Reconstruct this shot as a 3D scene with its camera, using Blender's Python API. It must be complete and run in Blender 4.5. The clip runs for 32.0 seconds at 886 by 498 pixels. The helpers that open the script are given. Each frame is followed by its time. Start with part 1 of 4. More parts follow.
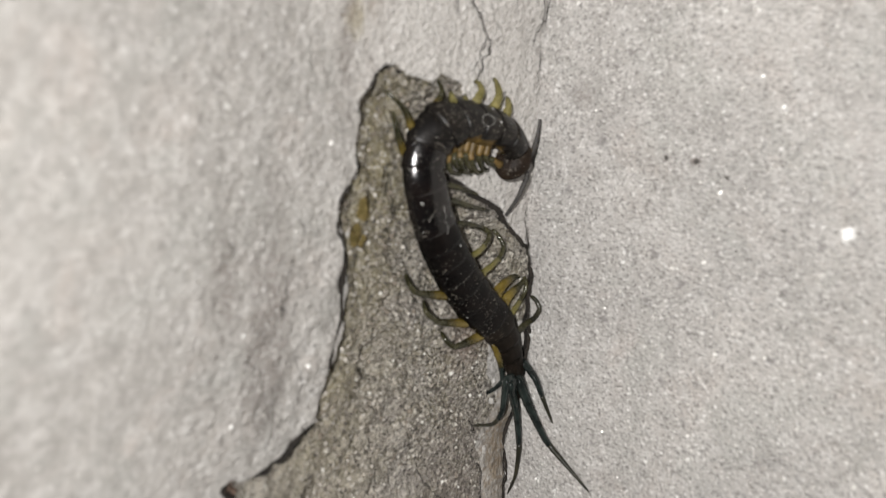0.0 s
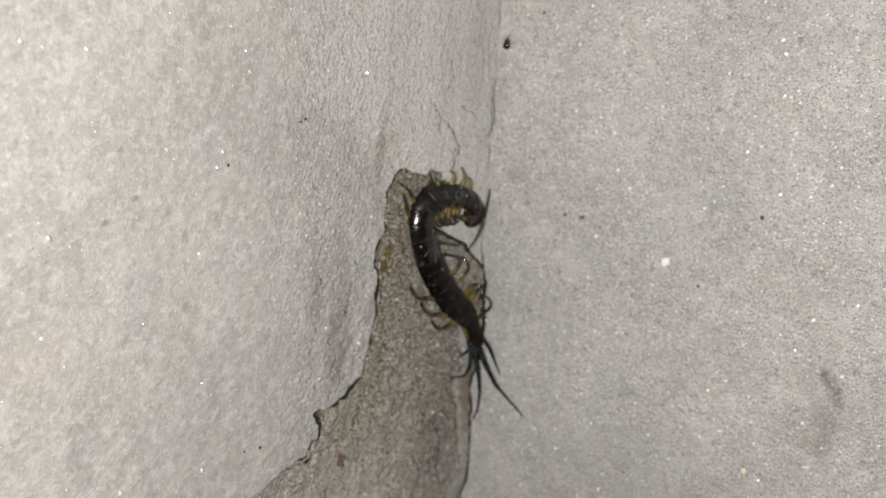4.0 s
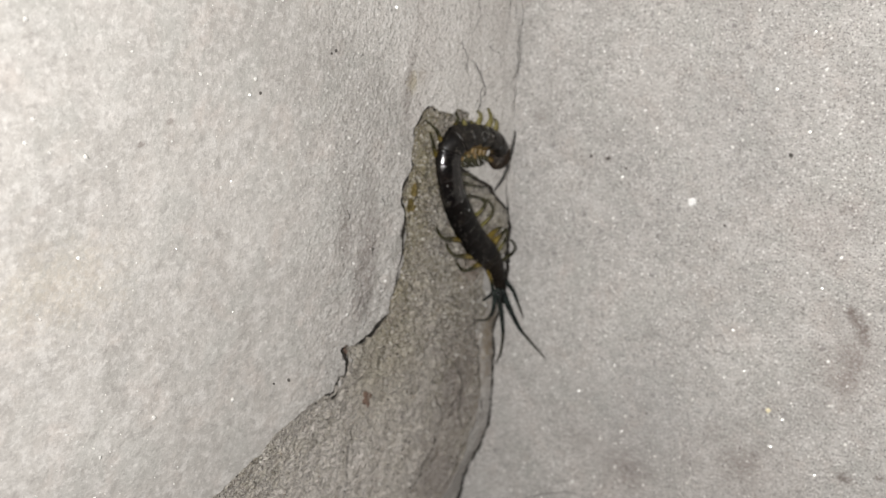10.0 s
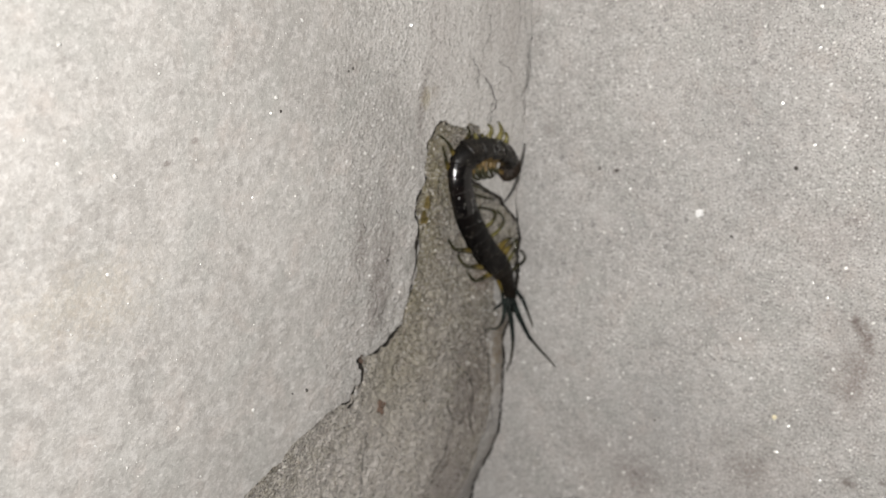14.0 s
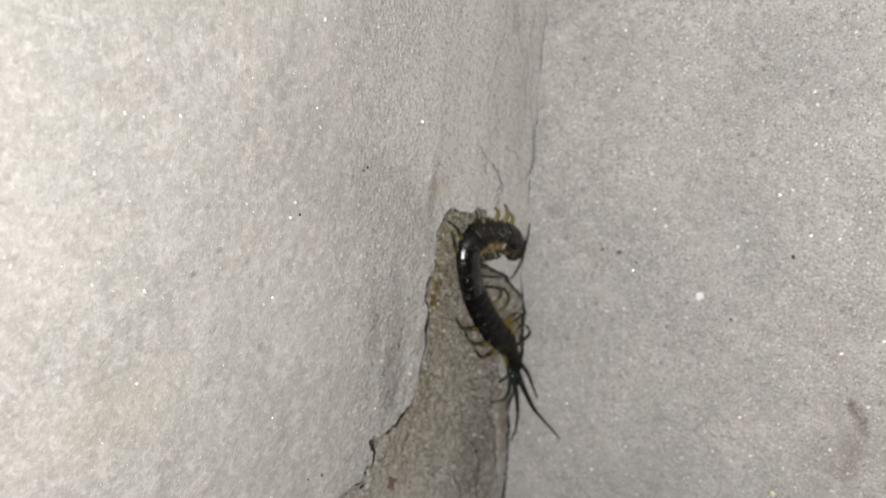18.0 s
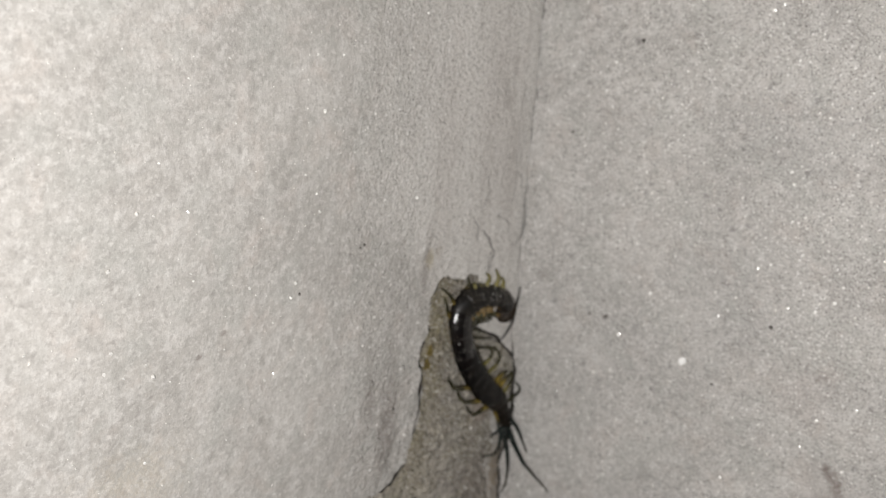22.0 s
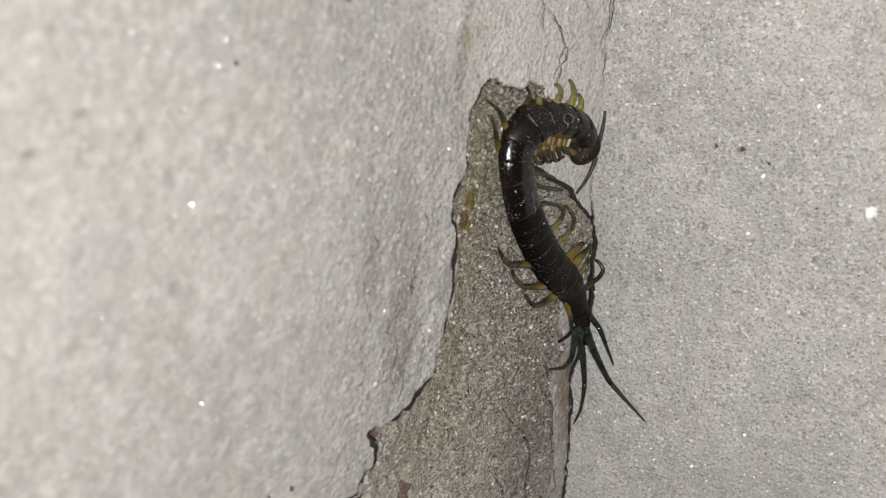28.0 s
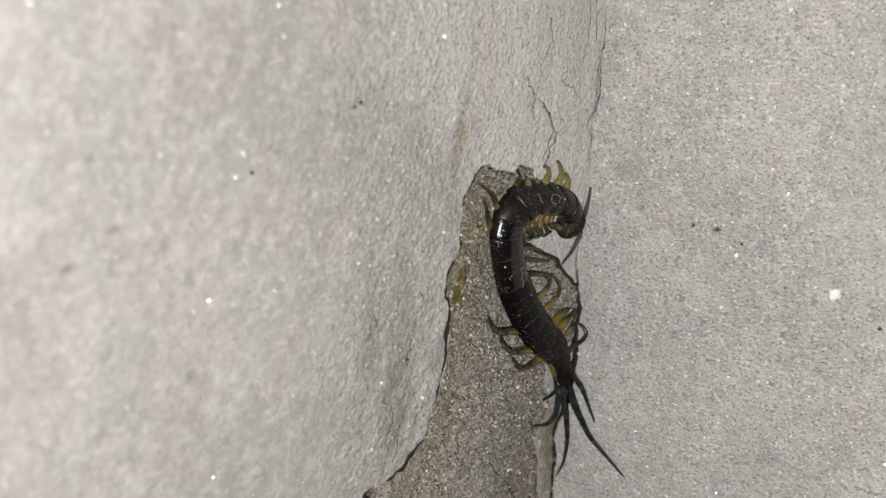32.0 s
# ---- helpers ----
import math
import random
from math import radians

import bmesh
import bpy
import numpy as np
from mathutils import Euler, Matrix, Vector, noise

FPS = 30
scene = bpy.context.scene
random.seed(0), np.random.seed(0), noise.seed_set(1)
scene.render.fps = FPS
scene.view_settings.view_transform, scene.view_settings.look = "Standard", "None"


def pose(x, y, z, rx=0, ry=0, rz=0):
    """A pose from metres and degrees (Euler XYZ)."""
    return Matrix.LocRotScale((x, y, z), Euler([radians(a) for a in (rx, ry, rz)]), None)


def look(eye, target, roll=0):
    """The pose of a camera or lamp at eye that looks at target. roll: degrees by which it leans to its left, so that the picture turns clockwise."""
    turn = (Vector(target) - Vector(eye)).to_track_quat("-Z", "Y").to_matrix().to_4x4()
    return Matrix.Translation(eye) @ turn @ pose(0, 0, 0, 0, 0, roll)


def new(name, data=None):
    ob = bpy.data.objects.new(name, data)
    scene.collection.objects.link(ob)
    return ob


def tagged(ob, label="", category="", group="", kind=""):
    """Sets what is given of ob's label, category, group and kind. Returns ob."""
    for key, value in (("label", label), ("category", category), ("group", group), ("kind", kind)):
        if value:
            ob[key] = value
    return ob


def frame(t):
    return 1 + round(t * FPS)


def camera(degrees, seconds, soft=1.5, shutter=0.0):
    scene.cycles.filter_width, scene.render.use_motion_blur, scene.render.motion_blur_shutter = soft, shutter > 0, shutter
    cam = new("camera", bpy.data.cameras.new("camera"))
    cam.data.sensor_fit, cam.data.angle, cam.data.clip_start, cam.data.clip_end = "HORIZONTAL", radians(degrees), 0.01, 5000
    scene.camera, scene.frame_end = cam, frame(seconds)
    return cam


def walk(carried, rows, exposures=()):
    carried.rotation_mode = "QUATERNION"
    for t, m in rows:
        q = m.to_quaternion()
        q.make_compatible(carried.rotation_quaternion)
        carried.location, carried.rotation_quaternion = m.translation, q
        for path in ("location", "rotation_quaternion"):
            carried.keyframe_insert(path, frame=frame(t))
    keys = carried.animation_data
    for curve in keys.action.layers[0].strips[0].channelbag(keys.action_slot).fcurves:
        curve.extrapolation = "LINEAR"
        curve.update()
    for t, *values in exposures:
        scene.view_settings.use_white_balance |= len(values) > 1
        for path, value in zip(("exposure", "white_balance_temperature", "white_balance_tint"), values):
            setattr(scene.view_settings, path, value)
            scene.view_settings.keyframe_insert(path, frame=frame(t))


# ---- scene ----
cam = camera(47, 32.0, soft=1.0, shutter=0.6)
# path
ROWS = [
    (0, look((0.0955, 0.0605, 0.1765), (-1.006, -0.3965, -1.428), -104.35)),
    (0.5, look((0.111, 0.064, 0.201), (-0.983, -0.363, -1.419), -104.4)),
    (1, look((0.129, 0.086, 0.240), (-0.901, -0.428, -1.396), -108.4)),
    (1.5, pose(0.15183, 0.09022, 0.27403, -12.657, 33.573, 4.991)),
    (2, pose(0.14745, 0.08556, 0.27279, -12.499, 33.537, 4.932)),
    (2.5, pose(0.15029, 0.08630, 0.27297, -12.681, 33.292, 4.626)),
    (3, pose(0.15429, 0.09594, 0.27647, -12.687, 32.817, 4.348)),
    (3.5, pose(0.15220, 0.10183, 0.27892, -12.569, 32.700, 4.321)),
    (5.5, pose(0.15528, 0.10745, 0.28118, -12.490, 32.172, 4.557)),
    (6, pose(0.15810, 0.10614, 0.28082, -12.604, 32.314, 4.607)),
    (6.5, pose(0.15713, 0.10229, 0.28284, -12.924, 32.591, 4.464)),
    (7, pose(0.15600, 0.10105, 0.28377, -13.190, 32.424, 4.199)),
    (7.5, pose(0.15184, 0.09843, 0.28628, -13.348, 32.627, 4.251)),
    (8, pose(0.15263, 0.10082, 0.28622, -13.194, 32.603, 4.528)),
    (8.5, pose(0.15277, 0.10096, 0.28683, -13.286, 32.715, 4.682)),
    (9, pose(0.15132, 0.09917, 0.28729, -13.197, 32.625, 4.655)),
    (9.5, pose(0.15092, 0.09416, 0.28588, -13.364, 32.881, 4.592)),
    (10, pose(0.14997, 0.09265, 0.28611, -13.527, 33.003, 4.587)),
    (10.5, pose(0.14895, 0.09140, 0.28889, -13.630, 33.208, 4.468)),
    (11, pose(0.14876, 0.09040, 0.28889, -13.876, 33.147, 4.468)),
    (11.5, pose(0.14914, 0.08896, 0.28830, -13.813, 32.990, 4.359)),
    (12, pose(0.15034, 0.08900, 0.28880, -13.929, 33.085, 4.239)),
    (12.5, pose(0.14822, 0.08951, 0.29150, -13.946, 33.034, 4.352)),
    (13, pose(0.14813, 0.09477, 0.29367, -13.906, 32.512, 4.654)),
    (13.5, pose(0.14965, 0.09604, 0.29356, -13.513, 32.745, 4.446)),
    (14, pose(0.14853, 0.09695, 0.29319, -13.572, 32.768, 4.376)),
    (14.5, pose(0.14982, 0.09851, 0.29246, -13.645, 32.748, 4.325)),
    (16.5, pose(0.14770, 0.10970, 0.29653, -13.364, 32.289, 4.206)),
    (17, pose(0.14819, 0.11011, 0.29826, -13.485, 32.239, 4.257)),
    (17.5, pose(0.14424, 0.11433, 0.29949, -13.265, 32.238, 4.313)),
    (18, pose(0.14420, 0.12032, 0.30006, -12.897, 32.201, 4.463)),
    (18.5, pose(0.14449, 0.12444, 0.30257, -12.611, 32.059, 4.837)),
    (19, pose(0.14678, 0.12499, 0.30177, -12.593, 32.072, 4.832)),
    (19.5, pose(0.14468, 0.12562, 0.30277, -12.690, 32.037, 4.791)),
    (20, pose(0.14645, 0.12787, 0.30389, -12.772, 32.119, 4.692)),
    (20.5, pose(0.14271, 0.13041, 0.30693, -12.811, 32.051, 4.842)),
    (21, pose(0.14394, 0.13481, 0.30757, -12.607, 32.082, 5.025)),
    (21.5, pose(0.14459, 0.14053, 0.30924, -12.282, 32.113, 5.085)),
    (22, pose(0.14779, 0.14297, 0.30688, -12.433, 32.077, 4.905)),
    (22.5, pose(0.14951, 0.14134, 0.30706, -12.683, 32.148, 4.745)),
    (23, pose(0.14670, 0.14247, 0.30867, -12.699, 32.341, 4.968)),
    (23.5, pose(0.14769, 0.14336, 0.30964, -12.981, 32.774, 4.969)),
    (24, pose(0.13593, 0.11507, 0.29017, -13.285, 33.324, 4.128)),
    (24.5, pose(0.10385, 0.08832, 0.23980, -13.138, 31.992, 3.499)),
    (25, pose(0.09924, 0.07171, 0.21777, -13.875, 33.059, 3.335)),
    (25.5, pose(0.09781, 0.07466, 0.21145, -13.956, 33.804, 3.835)),
    (27.5, pose(0.09507, 0.08069, 0.21278, -15.815, 33.755, 3.577)),
    (28, pose(0.09276, 0.08076, 0.21543, -15.958, 33.862, 3.689)),
    (28.5, pose(0.09117, 0.08207, 0.21732, -15.854, 33.637, 3.933)),
    (29, pose(0.09009, 0.08286, 0.21841, -15.616, 33.601, 4.124)),
    (29.5, pose(0.09305, 0.08412, 0.21779, -15.505, 33.798, 4.215)),
    (30, pose(0.09159, 0.08434, 0.21802, -15.323, 33.570, 4.196)),
    (30.5, pose(0.09237, 0.08358, 0.22033, -15.620, 33.766, 4.147)),
    (31, pose(0.08985, 0.08509, 0.22254, -15.613, 33.747, 4.154)),
    (31.5, pose(0.09188, 0.09724, 0.22465, -15.219, 33.762, 4.605)),
    (32, pose(0.09659, 0.10008, 0.22436, -15.149, 33.650, 4.995)),
]
# end path
cam.data.dof.use_dof = True
cam.data.dof.focus_distance = 0.234
cam.data.dof.aperture_fstop = 16.5
walk(cam, ROWS, exposures=[(0, 0.16), (0.6, -0.03), (1, -0.13), (2, -0.04), (3, -0.12), (6, -0.3), (9, -0.08), (12, -0.1), (17, -0.26), (20, -0.33), (22, -0.41), (23.2, -0.41), (24, -0.15), (25, 0.2), (27.5, -0.04), (30, -0.1), (32, -0.17)])

# ---- light: a torch held beside the camera on a dark night ----
world = bpy.data.worlds.new("night")
scene.world = world
world.use_nodes = True
world.node_tree.nodes["Background"].inputs[0].default_value = (0.55, 0.56, 0.6, 1)
world.node_tree.nodes["Background"].inputs[1].default_value = 0.03
torch = bpy.data.lights.new("torch_light", "POINT")
torch.energy = 6.1
torch.color = (1.0, 0.98, 0.966)
torch.shadow_soft_size = 0.005
torch_ob = new("torch_light", torch)
torch_ob.location = (0.164, 0.119, 0.345)


# ---- materials ----
class Nodes:
    """A short way to write node materials."""

    def __init__(self, name):
        self.m = bpy.data.materials.new(name)
        self.m.use_nodes = True
        self.t = self.m.node_tree
        self.b = self.t.nodes["Principled BSDF"]
        self.co = self.t.nodes.new("ShaderNodeTexCoord").outputs["Object"]
        self.ragged = None

    def put(self, socket, v):
        if isinstance(v, bpy.types.NodeSocket):
            self.t.links.new(v, socket)
        elif isinstance(v, tuple) and len(v) == 3 and socket.type == "RGBA":
            socket.default_value = (*v, 1)
        else:
            socket.default_value = v

    def set(self, **kw):
        for k, v in kw.items():
            self.put(self.b.inputs[k.replace("_", " ")], v)
        return self

    def noise(self, scale, detail=4.0, rough=0.55, vec=None, warp=0.0):
        n = self.t.nodes.new("ShaderNodeTexNoise")
        self.put(n.inputs["Vector"], vec or self.co)
        for k, v in (("Scale", scale), ("Detail", detail), ("Roughness", rough), ("Distortion", warp)):
            n.inputs[k].default_value = v
        return n.outputs["Fac"]

    def voronoi(self, scale, feature="F1", out="Distance", vec=None):
        n = self.t.nodes.new("ShaderNodeTexVoronoi")
        n.feature = feature
        self.put(n.inputs["Vector"], vec or self.co)
        n.inputs["Scale"].default_value = scale
        return n.outputs[out]

    def stretch(self, v):
        n = self.t.nodes.new("ShaderNodeMapping")
        self.put(n.inputs["Vector"], self.co)
        n.inputs["Scale"].default_value = v
        return n.outputs["Vector"]

    def math(self, op, a, b=0.0, c=0.0):
        n = self.t.nodes.new("ShaderNodeMath")
        n.operation = op
        for i, v in enumerate((a, b, c)):
            self.put(n.inputs[i], v)
        return n.outputs[0]

    def step(self, v, lo, hi):
        n = self.t.nodes.new("ShaderNodeMapRange")
        n.interpolation_type = "SMOOTHSTEP"
        self.put(n.inputs["Value"], v)
        n.inputs["From Min"].default_value, n.inputs["From Max"].default_value = lo, hi
        return n.outputs["Result"]

    def mix(self, f, a, b):
        n = self.t.nodes.new("ShaderNodeMix")
        n.data_type = "RGBA"
        self.put(n.inputs[0], f)
        self.put(n.inputs[6], a)
        self.put(n.inputs[7], b)
        return n.outputs[2]

    def blot(self, x, y, z, rx, ry, rz, edge=0.5, amount=1.0):
        """An uneven stain round a place, of given half sizes in metres."""
        n = self.t.nodes.new("ShaderNodeMapping")
        n.vector_type = "TEXTURE"
        self.put(n.inputs["Vector"], self.co)
        n.inputs["Location"].default_value = (x, y, z)
        n.inputs["Scale"].default_value = (rx, ry, rz)
        ln = self.t.nodes.new("ShaderNodeVectorMath")
        ln.operation = "LENGTH"
        self.t.links.new(n.outputs["Vector"], ln.inputs[0])
        if not self.ragged:
            self.ragged = (self.math("MULTIPLY_ADD", self.noise(330, 6, 0.7, warp=0.8), 3.2, -1.6), self.math("MULTIPLY_ADD", self.step(self.noise(900, 4, 0.7), 0.36, 0.6), 0.75, 0.4))
        uneven, speckle = self.ragged
        d = self.math("ADD", ln.outputs["Value"], uneven)
        return self.math("MULTIPLY", self.math("MULTIPLY", self.math("SUBTRACT", 1.0, self.step(d, 1 - edge, 1 + edge)), amount), speckle)

    def bump(self, height, strength=0.5, distance=0.001):
        n = self.t.nodes.new("ShaderNodeBump")
        n.inputs["Strength"].default_value, n.inputs["Distance"].default_value = strength, distance
        self.put(n.inputs["Height"], height)
        self.put(self.b.inputs["Normal"], n.outputs["Normal"])
        return self


def sandy(name, base, light, dark, tint, grain, relief, stains=(), spots=0.35, mottle=0.25, calm=None, pale_strip=None, cool=(0.43, 0.425, 0.395), freckles=0.0):
    """Cement with sand in it: clouds, warm patches, light and dark grains, and pits. calm: heights up the wall between which it is trowelled smoother."""
    n = Nodes(name)
    c = n.mix(n.step(n.noise(38, 5, 0.6), 0.32, 0.7), base, light)
    c = n.mix(n.math("MULTIPLY", n.step(n.noise(85, 4, 0.6, warp=0.6), 0.5, 0.72), 0.36), c, tint)
    c = n.mix(n.math("MULTIPLY", n.step(n.noise(300, 3, 0.6), 0.42, 0.74), mottle * 0.7), c, dark)
    c = n.mix(n.math("MULTIPLY", n.step(n.noise(240, 3, 0.6, vec=n.stretch((0.9, 1.0, 1.13))), 0.42, 0.76), mottle), c, (0.74, 0.72, 0.69))
    c = n.mix(n.math("MULTIPLY", n.step(n.noise(62, 4, 0.6, vec=n.stretch((1.07, 0.94, 1.03)), warp=0.4), 0.48, 0.66), 0.45), c, cool)
    if calm:
        c = n.mix(n.math("MULTIPLY", n.step(n.noise(620, 3, 0.6, vec=n.stretch((1.0, 1.04, 0.92))), 0.48, 0.7), 0.33), c, (0.76, 0.735, 0.7))
        c = n.mix(n.math("MULTIPLY", n.step(n.noise(540, 3, 0.6), 0.5, 0.72), 0.36), c, (0.27, 0.25, 0.235))
    rough = 1.0
    # a paler tone low on the wall, fading out upward and along it
    if pale_strip:
        sep = n.t.nodes.new("ShaderNodeSeparateXYZ")
        n.put(sep.inputs[0], n.co)
        edge = n.math("ADD", sep.outputs[2], n.math("MULTIPLY_ADD", n.noise(120, 4, 0.6), 0.012, -0.006))
        along = n.step(n.math("SUBTRACT", sep.outputs[1], n.math("MULTIPLY", edge, 0.9)), -0.005, 0.02)
        c = n.mix(n.math("MULTIPLY", n.math("MULTIPLY", n.math("SUBTRACT", 1.0, n.step(edge, 0.043, 0.09)), along), 0.7), c, pale_strip)
    if calm:
        sep = n.t.nodes.new("ShaderNodeSeparateXYZ")
        n.put(sep.inputs[0], n.co)
        rough = n.math("SUBTRACT", 1.0, n.math("MULTIPLY", n.step(sep.outputs[2], *calm), 0.85))
    speck = rough if not calm else n.math("MULTIPLY_ADD", rough, 0.75, 0.25)
    fine = n.noise(grain, 3, 0.75)
    c = n.mix(n.math("MULTIPLY", n.math("MULTIPLY", n.step(fine, 0.52, 0.62), spots), speck), c, dark)
    c = n.mix(n.math("MULTIPLY", n.math("MULTIPLY", n.step(n.noise(grain * 0.8, 3, 0.7, vec=n.stretch((1.0, 1.1, 0.93))), 0.55, 0.66), spots), speck), c, (0.82, 0.8, 0.77))
    sep = n.t.nodes.new("ShaderNodeSeparateColor")
    n.put(sep.inputs[0], n.voronoi(grain * 0.6, out="Color"))
    cell = n.voronoi(grain * 0.6)
    near = n.math("MULTIPLY", n.math("SUBTRACT", 1.0, n.step(n.math("ADD", cell, n.math("MULTIPLY_ADD", fine, 1.1, -0.55)), 0.15, 0.4)), rough)
    c = n.mix(n.math("MULTIPLY", n.math("MULTIPLY", near, n.step(sep.outputs[0], 0.93, 0.97)), 0.7), c, dark)
    c = n.mix(n.math("MULTIPLY", n.math("MULTIPLY", near, n.step(sep.outputs[1], 0.92, 0.96)), 0.8), c, (0.88, 0.86, 0.83))
    if freckles:
        pick = n.t.nodes.new("ShaderNodeSeparateColor")
        n.put(pick.inputs[0], n.voronoi(210, out="Color"))
        size = n.math("MULTIPLY_ADD", pick.outputs[1], 0.16, 0.04)
        ragged = n.math("ADD", n.voronoi(210), n.math("MULTIPLY_ADD", n.noise(700, 4, 0.7), 0.9, -0.45))
        dot = n.math("SUBTRACT", 1.0, n.step(n.math("SUBTRACT", ragged, size), -0.06, 0.07))
        c = n.mix(n.math("MULTIPLY", n.math("MULTIPLY", dot, n.step(pick.outputs[0], 0.45, 0.8)), freckles), c, (0.2, 0.185, 0.18))
    for colour, mask in [(col, n.blot(*place)) for col, place in stains]:
        c = n.mix(mask, c, colour)
    h = n.math("ADD", n.math("MULTIPLY", fine, 0.7), n.math("MULTIPLY", n.noise(grain * 0.3, 4, 0.6), 0.9))
    h = n.math("SUBTRACT", h, n.math("MULTIPLY", n.math("MINIMUM", cell, 0.6), 0.5))
    h = n.math("MULTIPLY", h, rough)
    if calm:
        h = n.math("ADD", h, n.math("MULTIPLY", n.noise(560, 2.5, 0.55, vec=n.stretch((1.0, 0.96, 1.08))), 0.22))
    n.set(Base_Color=c, Roughness=n.math("MULTIPLY_ADD", fine, 0.3, 0.55), Specular_IOR_Level=0.4)
    return n.bump(h, relief, 0.0011).m


SCUFF = (0.19, 0.16, 0.142)
BLUE = (0.3, 0.295, 0.29)
UMBER = (0.33, 0.275, 0.25)
floor_mat = sandy("cement floor", (0.44, 0.42, 0.395), (0.56, 0.535, 0.505), (0.16, 0.15, 0.14), (0.52, 0.455, 0.41), 1500, 0.66, [
    (SCUFF, (0.105, 0.0062, 0, 0.0018, 0.0016, 1, 0.8, 0.9)), (SCUFF, (0.1066, 0.0045, 0, 0.0018, 0.0018, 1, 0.8, 0.95)), (SCUFF, (0.1085, 0.0018, 0, 0.0016, 0.002, 1, 0.8, 0.9)), (SCUFF, (0.1098, -0.0012, 0, 0.0014, 0.002, 1, 0.8, 0.6)),
    (SCUFF, (0.1073, -0.006, 0, 0.0032, 0.003, 1, 0.9, 0.45)), (SCUFF, (0.1084, -0.0102, 0, 0.0022, 0.0042, 1, 0.9, 0.55)), (SCUFF, (0.1056, -0.0143, 0, 0.003, 0.003, 1, 0.9, 0.45)), (UMBER, (0.106, -0.009, 0, 0.008, 0.012, 1, 0.95, 0.3)),
    (SCUFF, (0.0465, -0.0624, 0, 0.0055, 0.0045, 1, 0.9, 0.5)), (SCUFF, (0.0714, -0.0396, 0, 0.0024, 0.0036, 1, 0.9, 0.35)), (SCUFF, (0.0815, -0.0478, 0, 0.0045, 0.004, 1, 0.9, 0.42)), (SCUFF, (0.111, -0.0422, 0, 0.0022, 0.0016, 1, 0.8, 0.75)), (SCUFF, (0.12, -0.0394, 0, 0.0013, 0.001, 1, 0.8, 0.7)), (SCUFF, (0.0282, -0.0558, 0, 0.005, 0.003, 1, 0.9, 0.3)),
    (UMBER, (0.048, -0.064, 0, 0.016, 0.013, 1, 0.95, 0.3)), (UMBER, (0.084, -0.05, 0, 0.013, 0.01, 1, 0.95, 0.3)), (UMBER, (0.093, 0.028, 0, 0.008, 0.008, 1, 0.95, 0.25)),
    (BLUE, (0.052, -0.042, 0, 0.018, 0.02, 1, 0.95, 0.35)), (BLUE, (0.067, 0.049, 0, 0.014, 0.022, 1, 0.95, 0.22)), (BLUE, (0.04, 0.026, 0, 0.012, 0.016, 1, 0.95, 0.16)),
    (SCUFF, (0.0284, 0.037, 0, 0.0009, 0.0006, 1, 0.5, 0.8)), (SCUFF, (0.0044, 0.0468, 0, 0.0028, 0.0024, 1, 0.9, 0.4)), (BLUE, (0.082, 0.105, 0, 0.02, 0.012, 1, 0.95, 0.25))], spots=0.68, mottle=0.42, freckles=0.6)
plaster_mat = sandy("cement plaster", (0.405, 0.385, 0.357), (0.5, 0.477, 0.444), (0.21, 0.195, 0.18), (0.58, 0.51, 0.46), 1150, 0.74, [
    ((0.28, 0.22, 0.15), (0, -0.03, 0.003, 1, 0.012, 0.004, 0.8, 0.85)), ((0.33, 0.285, 0.25), (0, -0.062, 0.004, 1, 0.024, 0.004, 0.9, 0.25)), ((0.33, 0.285, 0.25), (0, -0.088, 0.012, 1, 0.018, 0.006, 0.9, 0.2)), ((0.6, 0.47, 0.3), (0, 0.022, 0.16, 1, 0.008, 0.014, 0.8, 0.15)), (SCUFF, (0, 0.0495, 0.1393, 1, 0.0009, 0.0014, 0.6, 0.6)),
    (SCUFF, (0, 0.054, 0.1313, 1, 0.0007, 0.001, 0.6, 0.45)), ((0.6, 0.53, 0.33), (0, 0.058, 0.0493, 1, 0.0028, 0.0018, 0.7, 0.55)), ((0.3, 0.25, 0.19), (0, 0.06, 0.0457, 1, 0.002, 0.0018, 0.8, 0.5)), (SCUFF, (0, 0.057, 0.0508, 1, 0.009, 0.0016, 0.9, 0.6)), (SCUFF, (0, 0.0622, 0.0369, 1, 0.0012, 0.001, 0.7, 0.4)), (UMBER, (0, 0.085, 0.044, 1, 0.03, 0.005, 0.95, 0.2)), (UMBER, (0, 0.1, 0.02, 1, 0.03, 0.008, 0.95, 0.2)), (UMBER, (0, 0.08, 0.009, 1, 0.02, 0.004, 0.95, 0.2)), (SCUFF, (0, 0.107, 0.015, 1, 0.004, 0.002, 0.9, 0.35)), (SCUFF, (0, 0.117, 0.0118, 1, 0.004, 0.0014, 0.9, 0.3)),
    (SCUFF, (0, 0.012, 0.0645, 1, 0.016, 0.0035, 0.9, 0.45)), (SCUFF, (0, 0.02, 0.0735, 1, 0.008, 0.0022, 0.9, 0.5)), (SCUFF, (0, 0.001, 0.067, 1, 0.006, 0.003, 0.9, 0.4))], spots=0.5, mottle=0.38, calm=(0.062, 0.105), pale_strip=(0.72, 0.69, 0.65))


